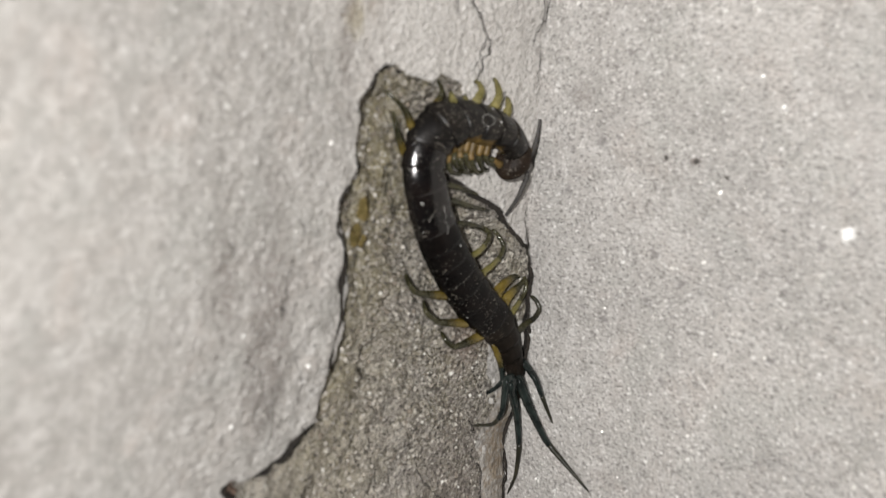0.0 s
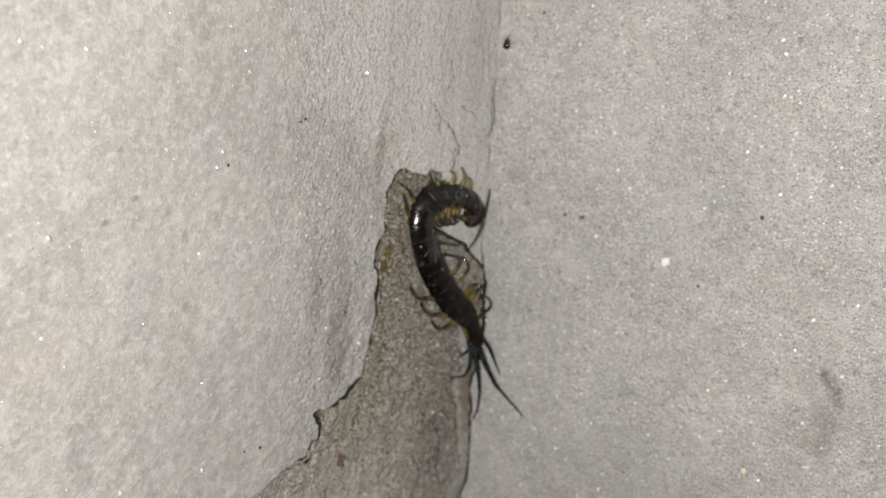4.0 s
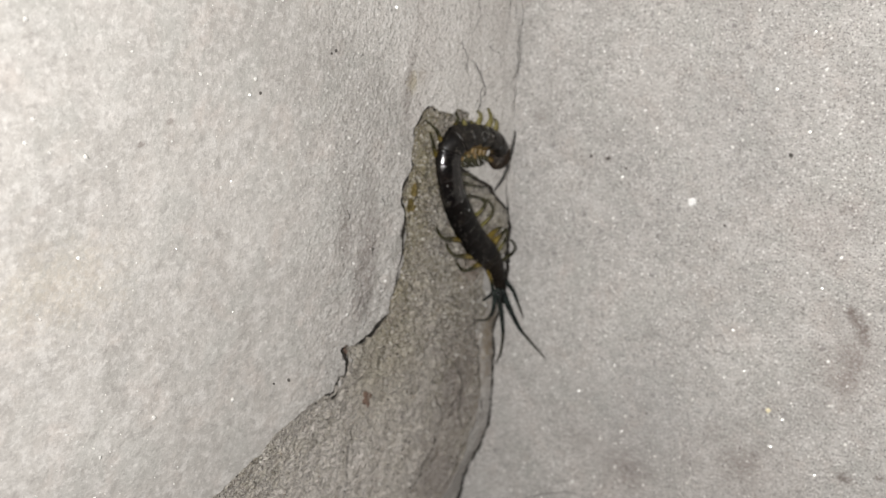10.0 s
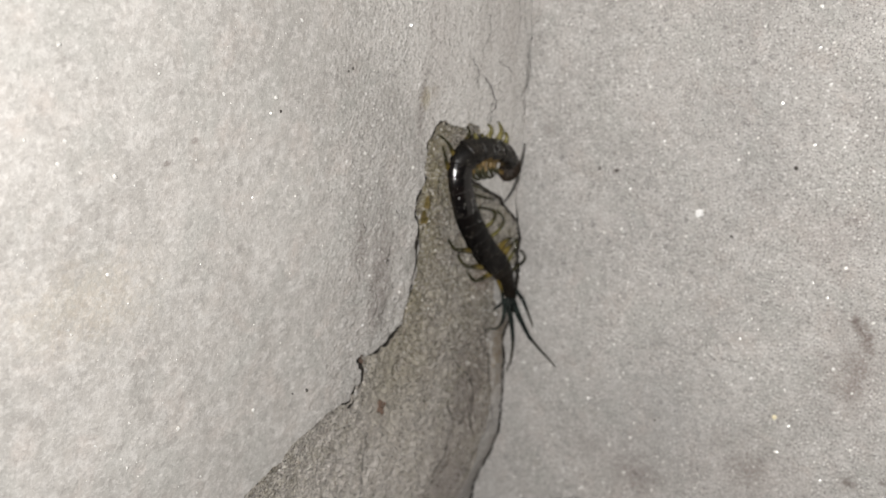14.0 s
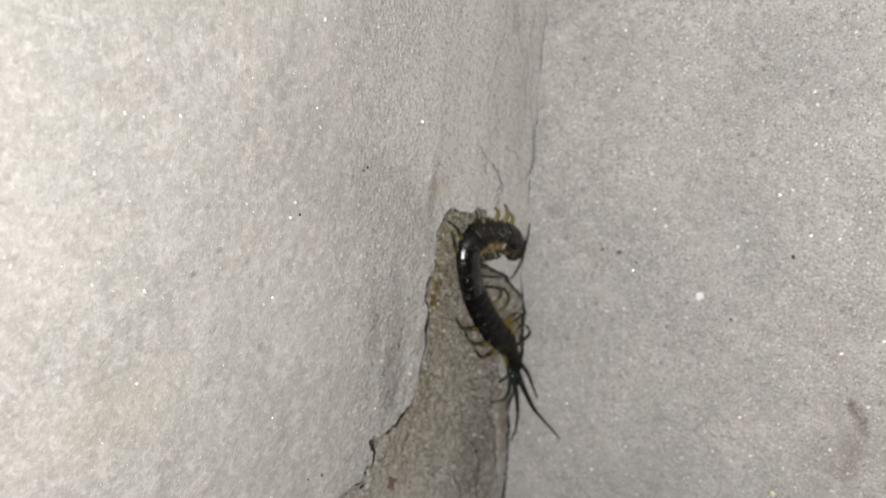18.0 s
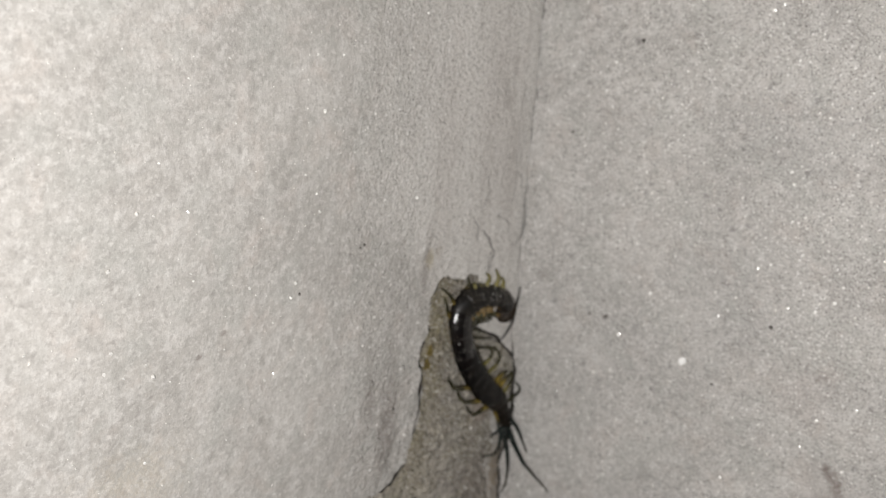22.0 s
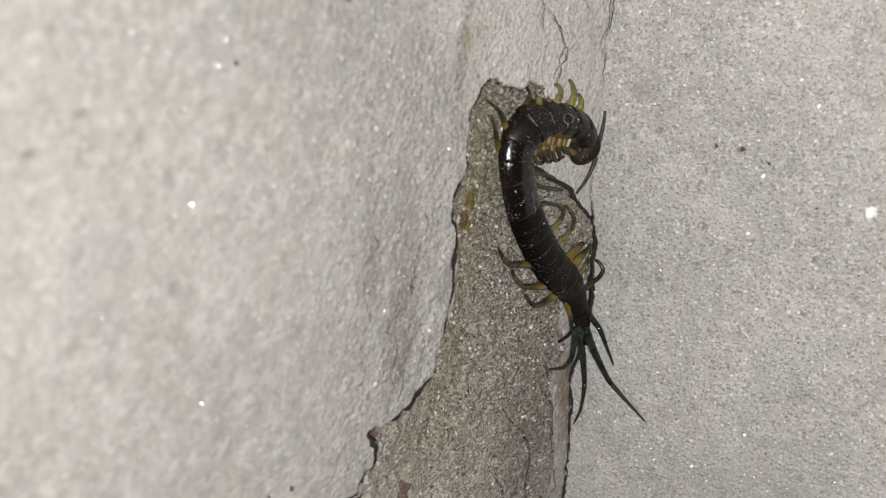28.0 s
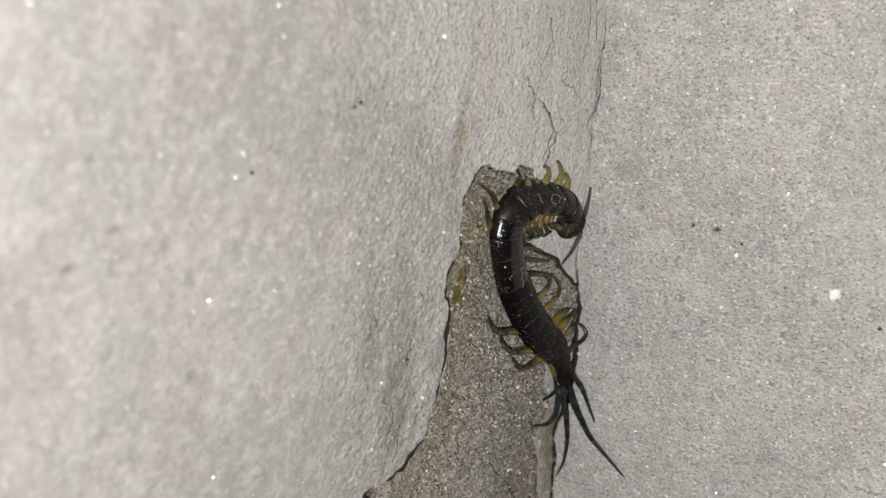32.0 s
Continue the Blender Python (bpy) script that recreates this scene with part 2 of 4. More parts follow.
def mortar_material():
    n = Nodes("old mortar")
    grain = n.noise(1250, 4, 0.75)
    c = n.mix(n.step(grain, 0.36, 0.62), (0.21, 0.187, 0.157), (0.63, 0.58, 0.515))
    c = n.mix(n.math("MULTIPLY", n.step(n.noise(60, 4, 0.6), 0.45, 0.7), 0.4), c, (0.42, 0.375, 0.335))
    c = n.mix(n.math("MULTIPLY", n.step(n.noise(130, 5, 0.65, warp=0.5), 0.4, 0.62), 0.42), c, (0.34, 0.3, 0.175))
    c = n.mix(n.math("MULTIPLY", n.step(n.noise(1250, 3, 0.7, vec=n.stretch((1.0, 0.93, 1.06))), 0.53, 0.6), 0.95), c, (0.82, 0.775, 0.68))
    c = n.mix(n.math("MULTIPLY", n.step(n.noise(1300, 3, 0.7, vec=n.stretch((1.1, 0.95, 1))), 0.54, 0.61), 0.8), c, (0.075, 0.066, 0.055))
    c = n.mix(n.math("MULTIPLY", n.step(n.noise(420, 4, 0.65), 0.5, 0.6), 0.34), c, (0.17, 0.147, 0.124))
    c = n.mix(n.math("MULTIPLY", n.math("SUBTRACT", 1.0, n.step(n.voronoi(520), 0.12, 0.3)), n.step(n.noise(260, 4, 0.7), 0.47, 0.56)), c, (0.06, 0.052, 0.044))
    c = n.mix(n.math("MULTIPLY", n.step(n.noise(640, 4, 0.7, warp=0.7), 0.56, 0.62), 0.7), c, (0.09, 0.078, 0.062))
    c = n.mix(n.math("MULTIPLY", n.step(n.noise(560, 4, 0.7, vec=n.stretch((1.1, 0.95, 1)), warp=0.7), 0.56, 0.63), 0.55), c, (0.72, 0.67, 0.57))
    pale = n.blot(-0.016, -0.088, 0.064, 1, 0.062, 0.046, 0.8, 0.95)
    furrow = n.math("MAXIMUM", n.blot(-0.016, -0.044, 0.014, 1, 0.022, 0.008, 0.7, 0.6), n.blot(-0.016, -0.077, 0.022, 1, 0.02, 0.008, 0.7, 0.65))
    c = n.mix(n.math("MULTIPLY", pale, n.math("MULTIPLY_ADD", grain, 0.9, 0.4)), c, (0.82, 0.765, 0.705))
    c = n.mix(furrow, c, (0.3, 0.255, 0.23))
    algae = n.math("MAXIMUM", n.blot(-0.012, 0.036, 0.042, 1, 0.018, 0.011, 0.8, 0.85), n.blot(-0.012, -0.004, 0.049, 1, 0.017, 0.007, 0.8, 0.7))
    algae = n.math("MAXIMUM", algae, n.blot(-0.012, 0.018, 0.043, 1, 0.02, 0.008, 0.8, 0.7))
    algae = n.math("MAXIMUM", algae, n.blot(-0.012, -0.018, 0.05, 1, 0.02, 0.013, 0.9, 0.6))
    c = n.mix(n.math("MULTIPLY", n.blot(-0.01, -0.002, 0.014, 1, 0.006, 0.004, 0.8, 0.6), grain), c, (0.3, 0.16, 0.1))
    c = n.mix(n.math("MULTIPLY", algae, n.math("MULTIPLY_ADD", grain, 0.8, 0.2)), c, (0.33, 0.28, 0.13))
    c = n.mix(n.math("MULTIPLY", n.blot(-0.01, -0.032, 0.014, 1, 0.028, 0.005, 0.9, 0.6), n.step(n.noise(650, 4, 0.7), 0.45, 0.6)), c, (0.12, 0.1, 0.08))
    n.set(Base_Color=c, Roughness=0.8, Specular_IOR_Level=0.4)
    h = n.math("SUBTRACT", n.math("ADD", grain, n.math("MULTIPLY", n.noise(2300, 2, 0.6), 0.4)), n.math("MULTIPLY", n.math("MINIMUM", n.voronoi(1000), 0.6), 0.7))
    return n.bump(n.math("MULTIPLY", h, n.math("MULTIPLY_ADD", pale, -0.5, 1.0)), 1.0, 0.0019).m


def simple(name, a, b, scale, rough, **kw):
    """Two shades in a fine grain, with a little relief."""
    n = Nodes(name)
    f = n.noise(scale, 4, 0.6)
    n.set(Base_Color=n.mix(n.step(f, 0.35, 0.65), a, b), Roughness=rough, **kw)
    return n.bump(f, 0.25, 0.0003).m


def shell_material(name, a, b, rough, dusty=0.0, gloss=0.36):
    """Shining dark shell with dust and fine scratches on it."""
    n = Nodes(name)
    dust = n.math("MULTIPLY", n.step(n.noise(1900, 3, 0.7), 0.615 - 0.05 * dusty, 0.67), n.step(n.noise(150, 3, 0.6), 0.46 - 0.12 * dusty, 0.62))
    lines = n.math("MULTIPLY", n.math("SUBTRACT", 1.0, n.step(n.voronoi(330, "DISTANCE_TO_EDGE"), 0.006, 0.018)), n.step(n.noise(200, 3, 0.6), 0.6, 0.64))
    c = n.mix(n.step(n.noise(260, 4, 0.6), 0.35, 0.7), a, b)
    c = n.mix(n.math("MULTIPLY", n.math("MAXIMUM", dust, n.math("MULTIPLY", lines, 0.2)), 0.6), c, (0.36, 0.32, 0.26))
    n.set(Base_Color=c, Roughness=n.math("ADD", n.math("MULTIPLY_ADD", n.noise(420, 4, 0.7), 0.14, rough), n.math("MULTIPLY", dust, 0.4)), Specular_IOR_Level=gloss)
    return n.bump(n.math("ADD", n.noise(520, 4, 0.65), n.math("MULTIPLY", dust, 0.5)), 0.16, 0.0006).m


mortar_mat = mortar_material()
# fills the cracks, and also paints the shade along the broken plaster edge
dirt_shade_mat = simple("dark crack dirt and edge shade", (0.012, 0.01, 0.008), (0.035, 0.028, 0.022), 1500, 0.95)
shell_mat = shell_material("black brown shell", (0.005, 0.0045, 0.0045), (0.011, 0.008, 0.007), 0.09, 0.0, 0.55)
satin_mat = shell_material("satin black brown shell", (0.004, 0.0036, 0.0034), (0.008, 0.0062, 0.0054), 0.17, 0.2, 0.13)
dusty_mat = shell_material("dusty black brown shell", (0.006, 0.0052, 0.0048), (0.015, 0.012, 0.0095), 0.3, 0.8, 0.25)
head_mat = shell_material("dull brown head shell", (0.012, 0.008, 0.0055), (0.028, 0.018, 0.0115), 0.46, 1.0, 0.14)
tail_mat = shell_material("dark brown tail shell", (0.008, 0.0065, 0.005), (0.015, 0.011, 0.008), 0.28, 0.3, 0.1)
def jointed(name, a, b, end, rough, clear):
    """Clear horn of a leg, darkening along it towards the joint."""
    n = Nodes(name)
    far = n.t.nodes.new("ShaderNodeAttribute")
    far.attribute_name = "along"
    f = n.noise(450, 4, 0.6)
    c = n.mix(n.step(f, 0.35, 0.65), a, b)
    c = n.mix(n.step(n.math("MULTIPLY_ADD", f, 0.3, far.outputs["Fac"]), 0.66, 1.16), c, end)
    n.set(Base_Color=c, Roughness=rough, Transmission_Weight=clear, IOR=1.42)
    return n.bump(f, 0.2, 0.0003).m


belly_mat = simple("amber skin", (0.085, 0.053, 0.012), (0.18, 0.112, 0.03), 600, 0.5)
amber_leg_mat = jointed("amber leg base", (0.17, 0.122, 0.024), (0.33, 0.245, 0.07), (0.06, 0.054, 0.026), 0.1, 0.4)
leg_mat = jointed("olive yellow leg", (0.21, 0.188, 0.066), (0.41, 0.36, 0.15), (0.2, 0.18, 0.085), 0.1, 0.5)
olive_mat = simple("dark olive leg", (0.036, 0.034, 0.018), (0.09, 0.083, 0.043), 420, 0.12, Transmission_Weight=0.35, IOR=1.42)
foot_mat = simple("dark olive foot", (0.016, 0.016, 0.011), (0.035, 0.033, 0.02), 420, 0.3)
green_mat = simple("blue green leg", (0.01, 0.0125, 0.0115), (0.022, 0.029, 0.026), 420, 0.1)
feeler_mat = simple("dark grey feeler", (0.03, 0.028, 0.026), (0.06, 0.055, 0.05), 900, 0.45)
quartz_mat = simple("white quartz", (0.86, 0.85, 0.82), (0.9, 0.89, 0.87), 900, 0.22)
glint_mat = simple("mica", (0.85, 0.84, 0.8), (0.92, 0.9, 0.86), 900, 0.3, Metallic=0.35)
amber_mat = simple("yellow quartz", (0.86, 0.76, 0.5), (0.92, 0.86, 0.66), 900, 0.22)
grit_mat = simple("dark grit", (0.05, 0.046, 0.042), (0.1, 0.09, 0.08), 2500, 0.8)
dust_mat = simple("pale dust", (0.3, 0.27, 0.22), (0.55, 0.51, 0.45), 2500, 0.9)
rust_mat = simple("red brown brick crumb", (0.09, 0.058, 0.042), (0.18, 0.12, 0.09), 2500, 0.85)
leaf_mat = simple("yellowed scrap", (0.19, 0.145, 0.045), (0.34, 0.26, 0.1), 900, 0.5)
web_mat = simple("grey thread", (0.3, 0.29, 0.27), (0.45, 0.43, 0.4), 900, 0.5)
hair_mat = simple("dark hair", (0.03, 0.024, 0.02), (0.06, 0.048, 0.038), 900, 0.4)
bug_mat = simple("black beetle shell", (0.012, 0.008, 0.007), (0.03, 0.016, 0.012), 1800, 0.18)


# ---- mesh helpers ----
TABLE = np.random.RandomState(7).rand(256, 256)


def grain2(u, v, seed=0):
    """Smooth noise from -1 to 1 on arrays."""
    u, v = u + seed * 37.13, v + seed * 91.7
    i, j = np.floor(u).astype(int), np.floor(v).astype(int)
    a, b = u - i, v - j
    a, b = a * a * (3 - 2 * a), b * b * (3 - 2 * b)
    g = lambda p, q: TABLE[(i + p) % 256, (j + q) % 256]
    return 2 * ((g(0, 0) * (1 - a) + g(1, 0) * a) * (1 - b) + (g(0, 1) * (1 - a) + g(1, 1) * a) * b) - 1


def mesh_of(name, verts, quads, material, smooth=True):
    me = bpy.data.meshes.new(name)
    verts, quads = np.asarray(verts, np.float32), np.asarray(quads, np.int32)
    me.vertices.add(len(verts))
    me.vertices.foreach_set("co", verts.ravel())
    me.loops.add(quads.size)
    me.loops.foreach_set("vertex_index", quads.ravel())
    me.polygons.add(len(quads))
    me.polygons.foreach_set("loop_start", np.arange(len(quads), dtype=np.int32) * quads.shape[1])
    me.polygons.foreach_set("use_smooth", np.full(len(quads), smooth))
    me.update(calc_edges=True)
    me.validate()
    me.materials.append(material)
    return me


def grid_quads(nu, nv):
    i, j = np.meshgrid(np.arange(nu - 1), np.arange(nv - 1), indexing="ij")
    a = (i * nv + j).ravel()
    return np.stack([a, a + nv, a + nv + 1, a + 1], 1)


def part(name, bm, material, parent, label=""):
    me = bpy.data.meshes.new(name)
    bm.to_mesh(me)
    bm.free()
    for p in me.polygons:
        p.use_smooth = True
    me.materials.append(material)
    ob = new(name, me)
    ob.parent = parent
    return tagged(ob, label)


def spline(pts, n):
    """n even places on a smooth curve through pts."""
    p = np.array(pts, float)
    q = np.vstack([2 * p[0] - p[1], p, 2 * p[-1] - p[-2]])
    out = []
    for k in range(len(p) - 1):
        a, b, c, d = q[k:k + 4]
        for t in np.linspace(0, 1, 24, endpoint=False):
            out.append(0.5 * (2 * b + (c - a) * t + (2 * a - 5 * b + 4 * c - d) * t * t + (3 * b - a - 3 * c + d) * t ** 3))
    out = np.array(out + [p[-1]])
    s = np.r_[0, np.cumsum(np.linalg.norm(np.diff(out, axis=0), axis=1))]
    w = np.linspace(0, s[-1], n)
    return np.stack([np.interp(w, s, out[:, i]) for i in range(out.shape[1])], 1)


def tube(pts, radii, sides=8, bm=None):
    """A round bar along pts (metres) with a radius at each."""
    bm = bm or bmesh.new()
    pts = np.asarray(pts, float)
    tang = np.gradient(pts, axis=0)
    side = Vector((0.31, 0.22, 0.93))
    rings = []
    for p, t, r in zip(pts, tang, radii):
        t = Vector(t).normalized()
        a = (side - t * side.dot(t)).normalized()
        b = t.cross(a)
        side = a
        rings.append([bm.verts.new(Vector(p) + (a * math.cos(k) + b * math.sin(k)) * r) for k in np.linspace(0, 2 * math.pi, sides, endpoint=False)])
    for r, s in zip(rings, rings[1:]):
        for k in range(sides):
            bm.faces.new((r[k], r[(k + 1) % sides], s[(k + 1) % sides], s[k]))
    bm.faces.new(rings[0][::-1])
    bm.faces.new(rings[-1])
    return bm


def pebble(size, seed, flat=0.7, bm=None, at=(0, 0, 0), sub=1):
    """A broken grain."""
    rnd = random.Random(seed)
    bm = bm or bmesh.new()
    made = bmesh.ops.create_icosphere(bm, subdivisions=sub, radius=size)["verts"]
    for v in made:
        v.co *= rnd.uniform(0.7, 1.2)
        v.co.z *= flat
        v.co += Vector(at)
    return bm


# ---- the corner of wall and floor ----
def wall_x(z):
    """The plaster's face, which leans back from the floor."""
    return -0.006 - 0.13 * z + 0.05 * 0.004 * np.logaddexp(0, (z - 0.05) / 0.004)


JOINT_Y = np.array([-0.4, -0.12, -0.101, -0.09, -0.082, -0.075, -0.064, -0.058, -0.037, -0.027, -0.02, -0.01, 0.008, 0.02, 0.04, 0.06, 0.087, 0.134, 0.4])
JOINT_X = np.array([-0.02, -0.017, -0.0153, -0.0134, -0.0121, -0.0091, -0.0048, -0.0043, -0.0055, -0.0064, -0.0045, -0.0026, -0.0032, -0.0055, -0.0058, -0.006, -0.006, -0.006, -0.006])


def joint_x(y):
    """Where the floor ends at the foot of the wall."""
    return np.interp(y, JOINT_Y, JOINT_X) + (0.0006 * grain2(y * 190, 0 * y, 3) + 0.0003 * grain2(y * 620, 0 * y, 4)) * np.interp(y, [0.05, 0.09], [1, 0.35])


def joint_gap(y):
    return 0.00006 + 0.00006 * grain2(y * 170, 0 * y, 9) - 0.0004 * np.interp(y, [0.05, 0.08], [0, 1]) + 0.0006 * np.interp(y, [-0.12, -0.07, -0.06, 0.008, 0.02], [0.8, 0.9, 1, 1, 0]) * (1 + 0.5 * grain2(y * 300, 0 * y, 5))


def axis(fine_lo, fine_hi, step, lo, hi):
    """Even steps in the middle that widen outwards."""
    out = list(np.arange(fine_lo, fine_hi, step))
    for sign, end in ((1, hi), (-1, lo)):
        s, v = step, out[-1] if sign > 0 else out[0]
        while (end - v) * sign > 0:
            s *= 1.13
            v += s * sign
            out.append(v) if sign > 0 else out.insert(0, v)
    return np.array(out)


def build_floor():
    ys = axis(-0.13, 0.21, 0.0009, -1.4, 1.4)
    ds = np.r_[[-0.06, -0.0012, -0.0002, 0.0], axis(0.0007, 0.17, 0.0009, 0.0003, 1.6)]
    Y, D = np.meshgrid(ys, ds, indexing="ij")
    X = joint_x(Y) + D
    Z = 0.00022 * grain2(X * 150, Y * 150, 1) + 0.0001 * grain2(X * 420, Y * 420, 2) + 0.0005 * grain2(X * 30, Y * 30, 6)
    Z *= np.clip(D / 0.004, 0, 1)
    Z[:, :2] = -0.008
    Z[:, 2] = -0.0006
    verts = np.stack([X, Y, Z], -1).reshape(-1, 3)
    ob = new("floor", mesh_of("floor", verts, grid_quads(len(ys), len(ds)), floor_mat))
    return tagged(ob, "grey cement floor with sand grains and scuffs", "floor", kind="structure")


# the outline of the broken plaster, in millimetres along the corner and up the wall
LEFT_EDGE = [(51.0, 38.8), (50.4, 41.1), (48.5, 43.3), (46.4, 45.2), (44.4, 46.6), (41.6, 47.6), (37.0, 47.6), (33.4, 46.5), (30.8, 48.7), (27.5, 50.2), (24.6, 50.4),
             (20.7, 48.9), (16.9, 48.1), (11.3, 47.9), (5.9, 48.8), (0.6, 50.5), (-5.2, 52.4), (-9.3, 53.8), (-12.6, 57.3), (-15.5, 65.2), (-15.7, 71.5)]
LOW_EDGE = [(-18.8, 69.7), (-23.0, 70.2), (-24.4, 74.4), (-27.5, 75.9), (-29.5, 86.0), (-32.9, 98.7), (-36.5, 102.7), (-40.2, 110.6), (-45.1, 124.6), (-75.0, 185.0), (-190, 330), (-190, 40)]
RIGHT_EDGE = [(-98.7, 26.5), (-83.5, 16.8), (-75.2, 11.4), (-53.7, 6.2), (-39.2, 6.0), (-26.3, 8.5), (-18.2, 5.8), (-11.2, 9.2), (-2.5, 10.0),
              (-0.4, -6), (13.2, -6), (15.5, 0.6)]
TONGUE = [(17.6, 1.9), (20.1, 4.3), (23.9, 8.6), (27.0, 14.8), (29.4, 22.2)]
TOP_EDGE = [(31.5, 26.0), (37.9, 26.6), (44.4, 21.8), (47.3, 22.9), (48.5, 26.0), (49.4, 28.0), (47.9, 30.1), (48.8, 33.2), (49.6, 36.2)]


# cracks under the lip of the plaster; their shade is put in as dark colour
TOP_CRACK = [(50.8, 41.1), (48.9, 44.2), (44.7, 47.0), (40.2, 47.9), (35.7, 48.0), (33.2, 46.8), (31.2, 48.8), (28.0, 50.7), (24.6, 50.9), (21.9, 49.6), (17.0, 49.1)]
EDGE_CRACK = [(17.0, 48.6), (9.7, 48.6), (4.8, 49.0), (0.0, 50.7), (-4.7, 51.2), (-8.9, 52.1), (-11.3, 55.2), (-13.6, 59.0), (-15.3, 61.5), (-16.0, 64.5), (-16.2, 68.4), (-17.6, 70.3)]
LIP_CRACK = [(y + 0.1, z + (0.5 if y > -11 else 0.95)) for y, z in EDGE_CRACK]
LEDGE_CRACK = [(-15.9, 73.0), (-19.5, 70.4), (-22.1, 70.1), (-25.1, 70.6)]
FOOT_CRACK = [(-23.9, 73.6), (-25.5, 74.8), (-27.3, 73.4), (-29.4, 75.6)]


def outline_distance(Y, Z, outline):
    """Signed distance to a closed outline: positive inside."""
    pts = np.array(outline) / 1000
    best, inside = np.full(Y.shape, 1e9), np.zeros(Y.shape, bool)
    for (ay, az), (by, bz) in zip(pts, np.roll(pts, -1, 0)):
        ey, ez = by - ay, bz - az
        t = np.clip(((Y - ay) * ey + (Z - az) * ez) / (ey * ey + ez * ez), 0, 1)
        best = np.minimum(best, np.hypot(Y - ay - t * ey, Z - az - t * ez))
        cross = ((az > Z) != (bz > Z)) & (Y < (Z - az) * ey / (ez if ez else 1e-12) + ay)
        inside ^= cross
    return np.where(inside, best, -best)


def line_distance(Y, Z, line):
    pts = np.array(line) / 1000
    best = np.full(Y.shape, 1e9)
    for (ay, az), (by, bz) in zip(pts, pts[1:]):
        ey, ez = by - ay, bz - az
        t = np.clip(((Y - ay) * ey + (Z - az) * ez) / (ey * ey + ez * ez), 0, 1)
        best = np.minimum(best, np.hypot(Y - ay - t * ey, Z - az - t * ez))
    return best


def ramp(v, lo, hi):
    t = np.clip((v - lo) / (hi - lo), 0, 1)
    return t * t * (3 - 2 * t)


FACE = {}


def face(y, z):
    """The finished wall face at places along the corner and up the wall (metres)."""
    y, z = np.atleast_1d(y).astype(float), np.atleast_1d(z).astype(float)
    i = np.clip(np.searchsorted(FACE["y"], y) - 1, 0, len(FACE["y"]) - 2)
    j = np.clip(np.searchsorted(FACE["z"], z) - 1, 0, len(FACE["z"]) - 2)
    a = (y - FACE["y"][i]) / (FACE["y"][i + 1] - FACE["y"][i])
    b = (z - FACE["z"][j]) / (FACE["z"][j + 1] - FACE["z"][j])
    x = FACE["x"]
    return (x[i, j] * (1 - a) + x[i + 1, j] * a) * (1 - b) + (x[i, j + 1] * (1 - a) + x[i + 1, j + 1] * a) * b


def crack(pts, width, seed, on_wall=True):
    """A dirt-filled crack that wanders along pts (millimetres) and swells and thins."""
    p = spline([(a, b, 0) for a, b in pts], 20 + int(5 * sum(math.dist(a, b) for a, b in zip(pts, pts[1:])))) [:, :2] / 1000
    k = np.arange(len(p)) * 1.0
    p = p + np.stack([grain2(k / 9, 0 * k, seed), grain2(k / 9, 0 * k, seed + 1)], 1) * 0.00045 + np.stack([grain2(k / 3, 0 * k, seed + 2), grain2(k / 3, 0 * k, seed + 3)], 1) * 0.0002
    t = np.gradient(p, axis=0)
    t /= np.linalg.norm(t, axis=1, keepdims=True) + 1e-9
    w = (width / 2000) * np.clip(1 + 0.8 * grain2(k / 7, 0 * k, seed + 4), 0.12, 2) * np.clip(np.minimum(k, k[::-1]) / 8, 0.1, 1)
    side_way = np.stack([-t[:, 1], t[:, 0]], 1)
    rows = []
    for off in (-1, 0, 1):
        q = p + side_way * (w * off)[:, None]
        lift = 0.00006 if off else -0.00002
        if on_wall:
            rows.append(np.stack([face(q[:, 0], q[:, 1]) + lift, q[:, 0], q[:, 1]], 1))
        else:
            rows.append(np.stack([q[:, 1], q[:, 0], 0 * k + lift + 0.0001], 1))
    verts = np.stack(rows, 1).reshape(-1, 3)
    return new("crack", mesh_of("crack", verts, grid_quads(len(p), 3), dirt_shade_mat))


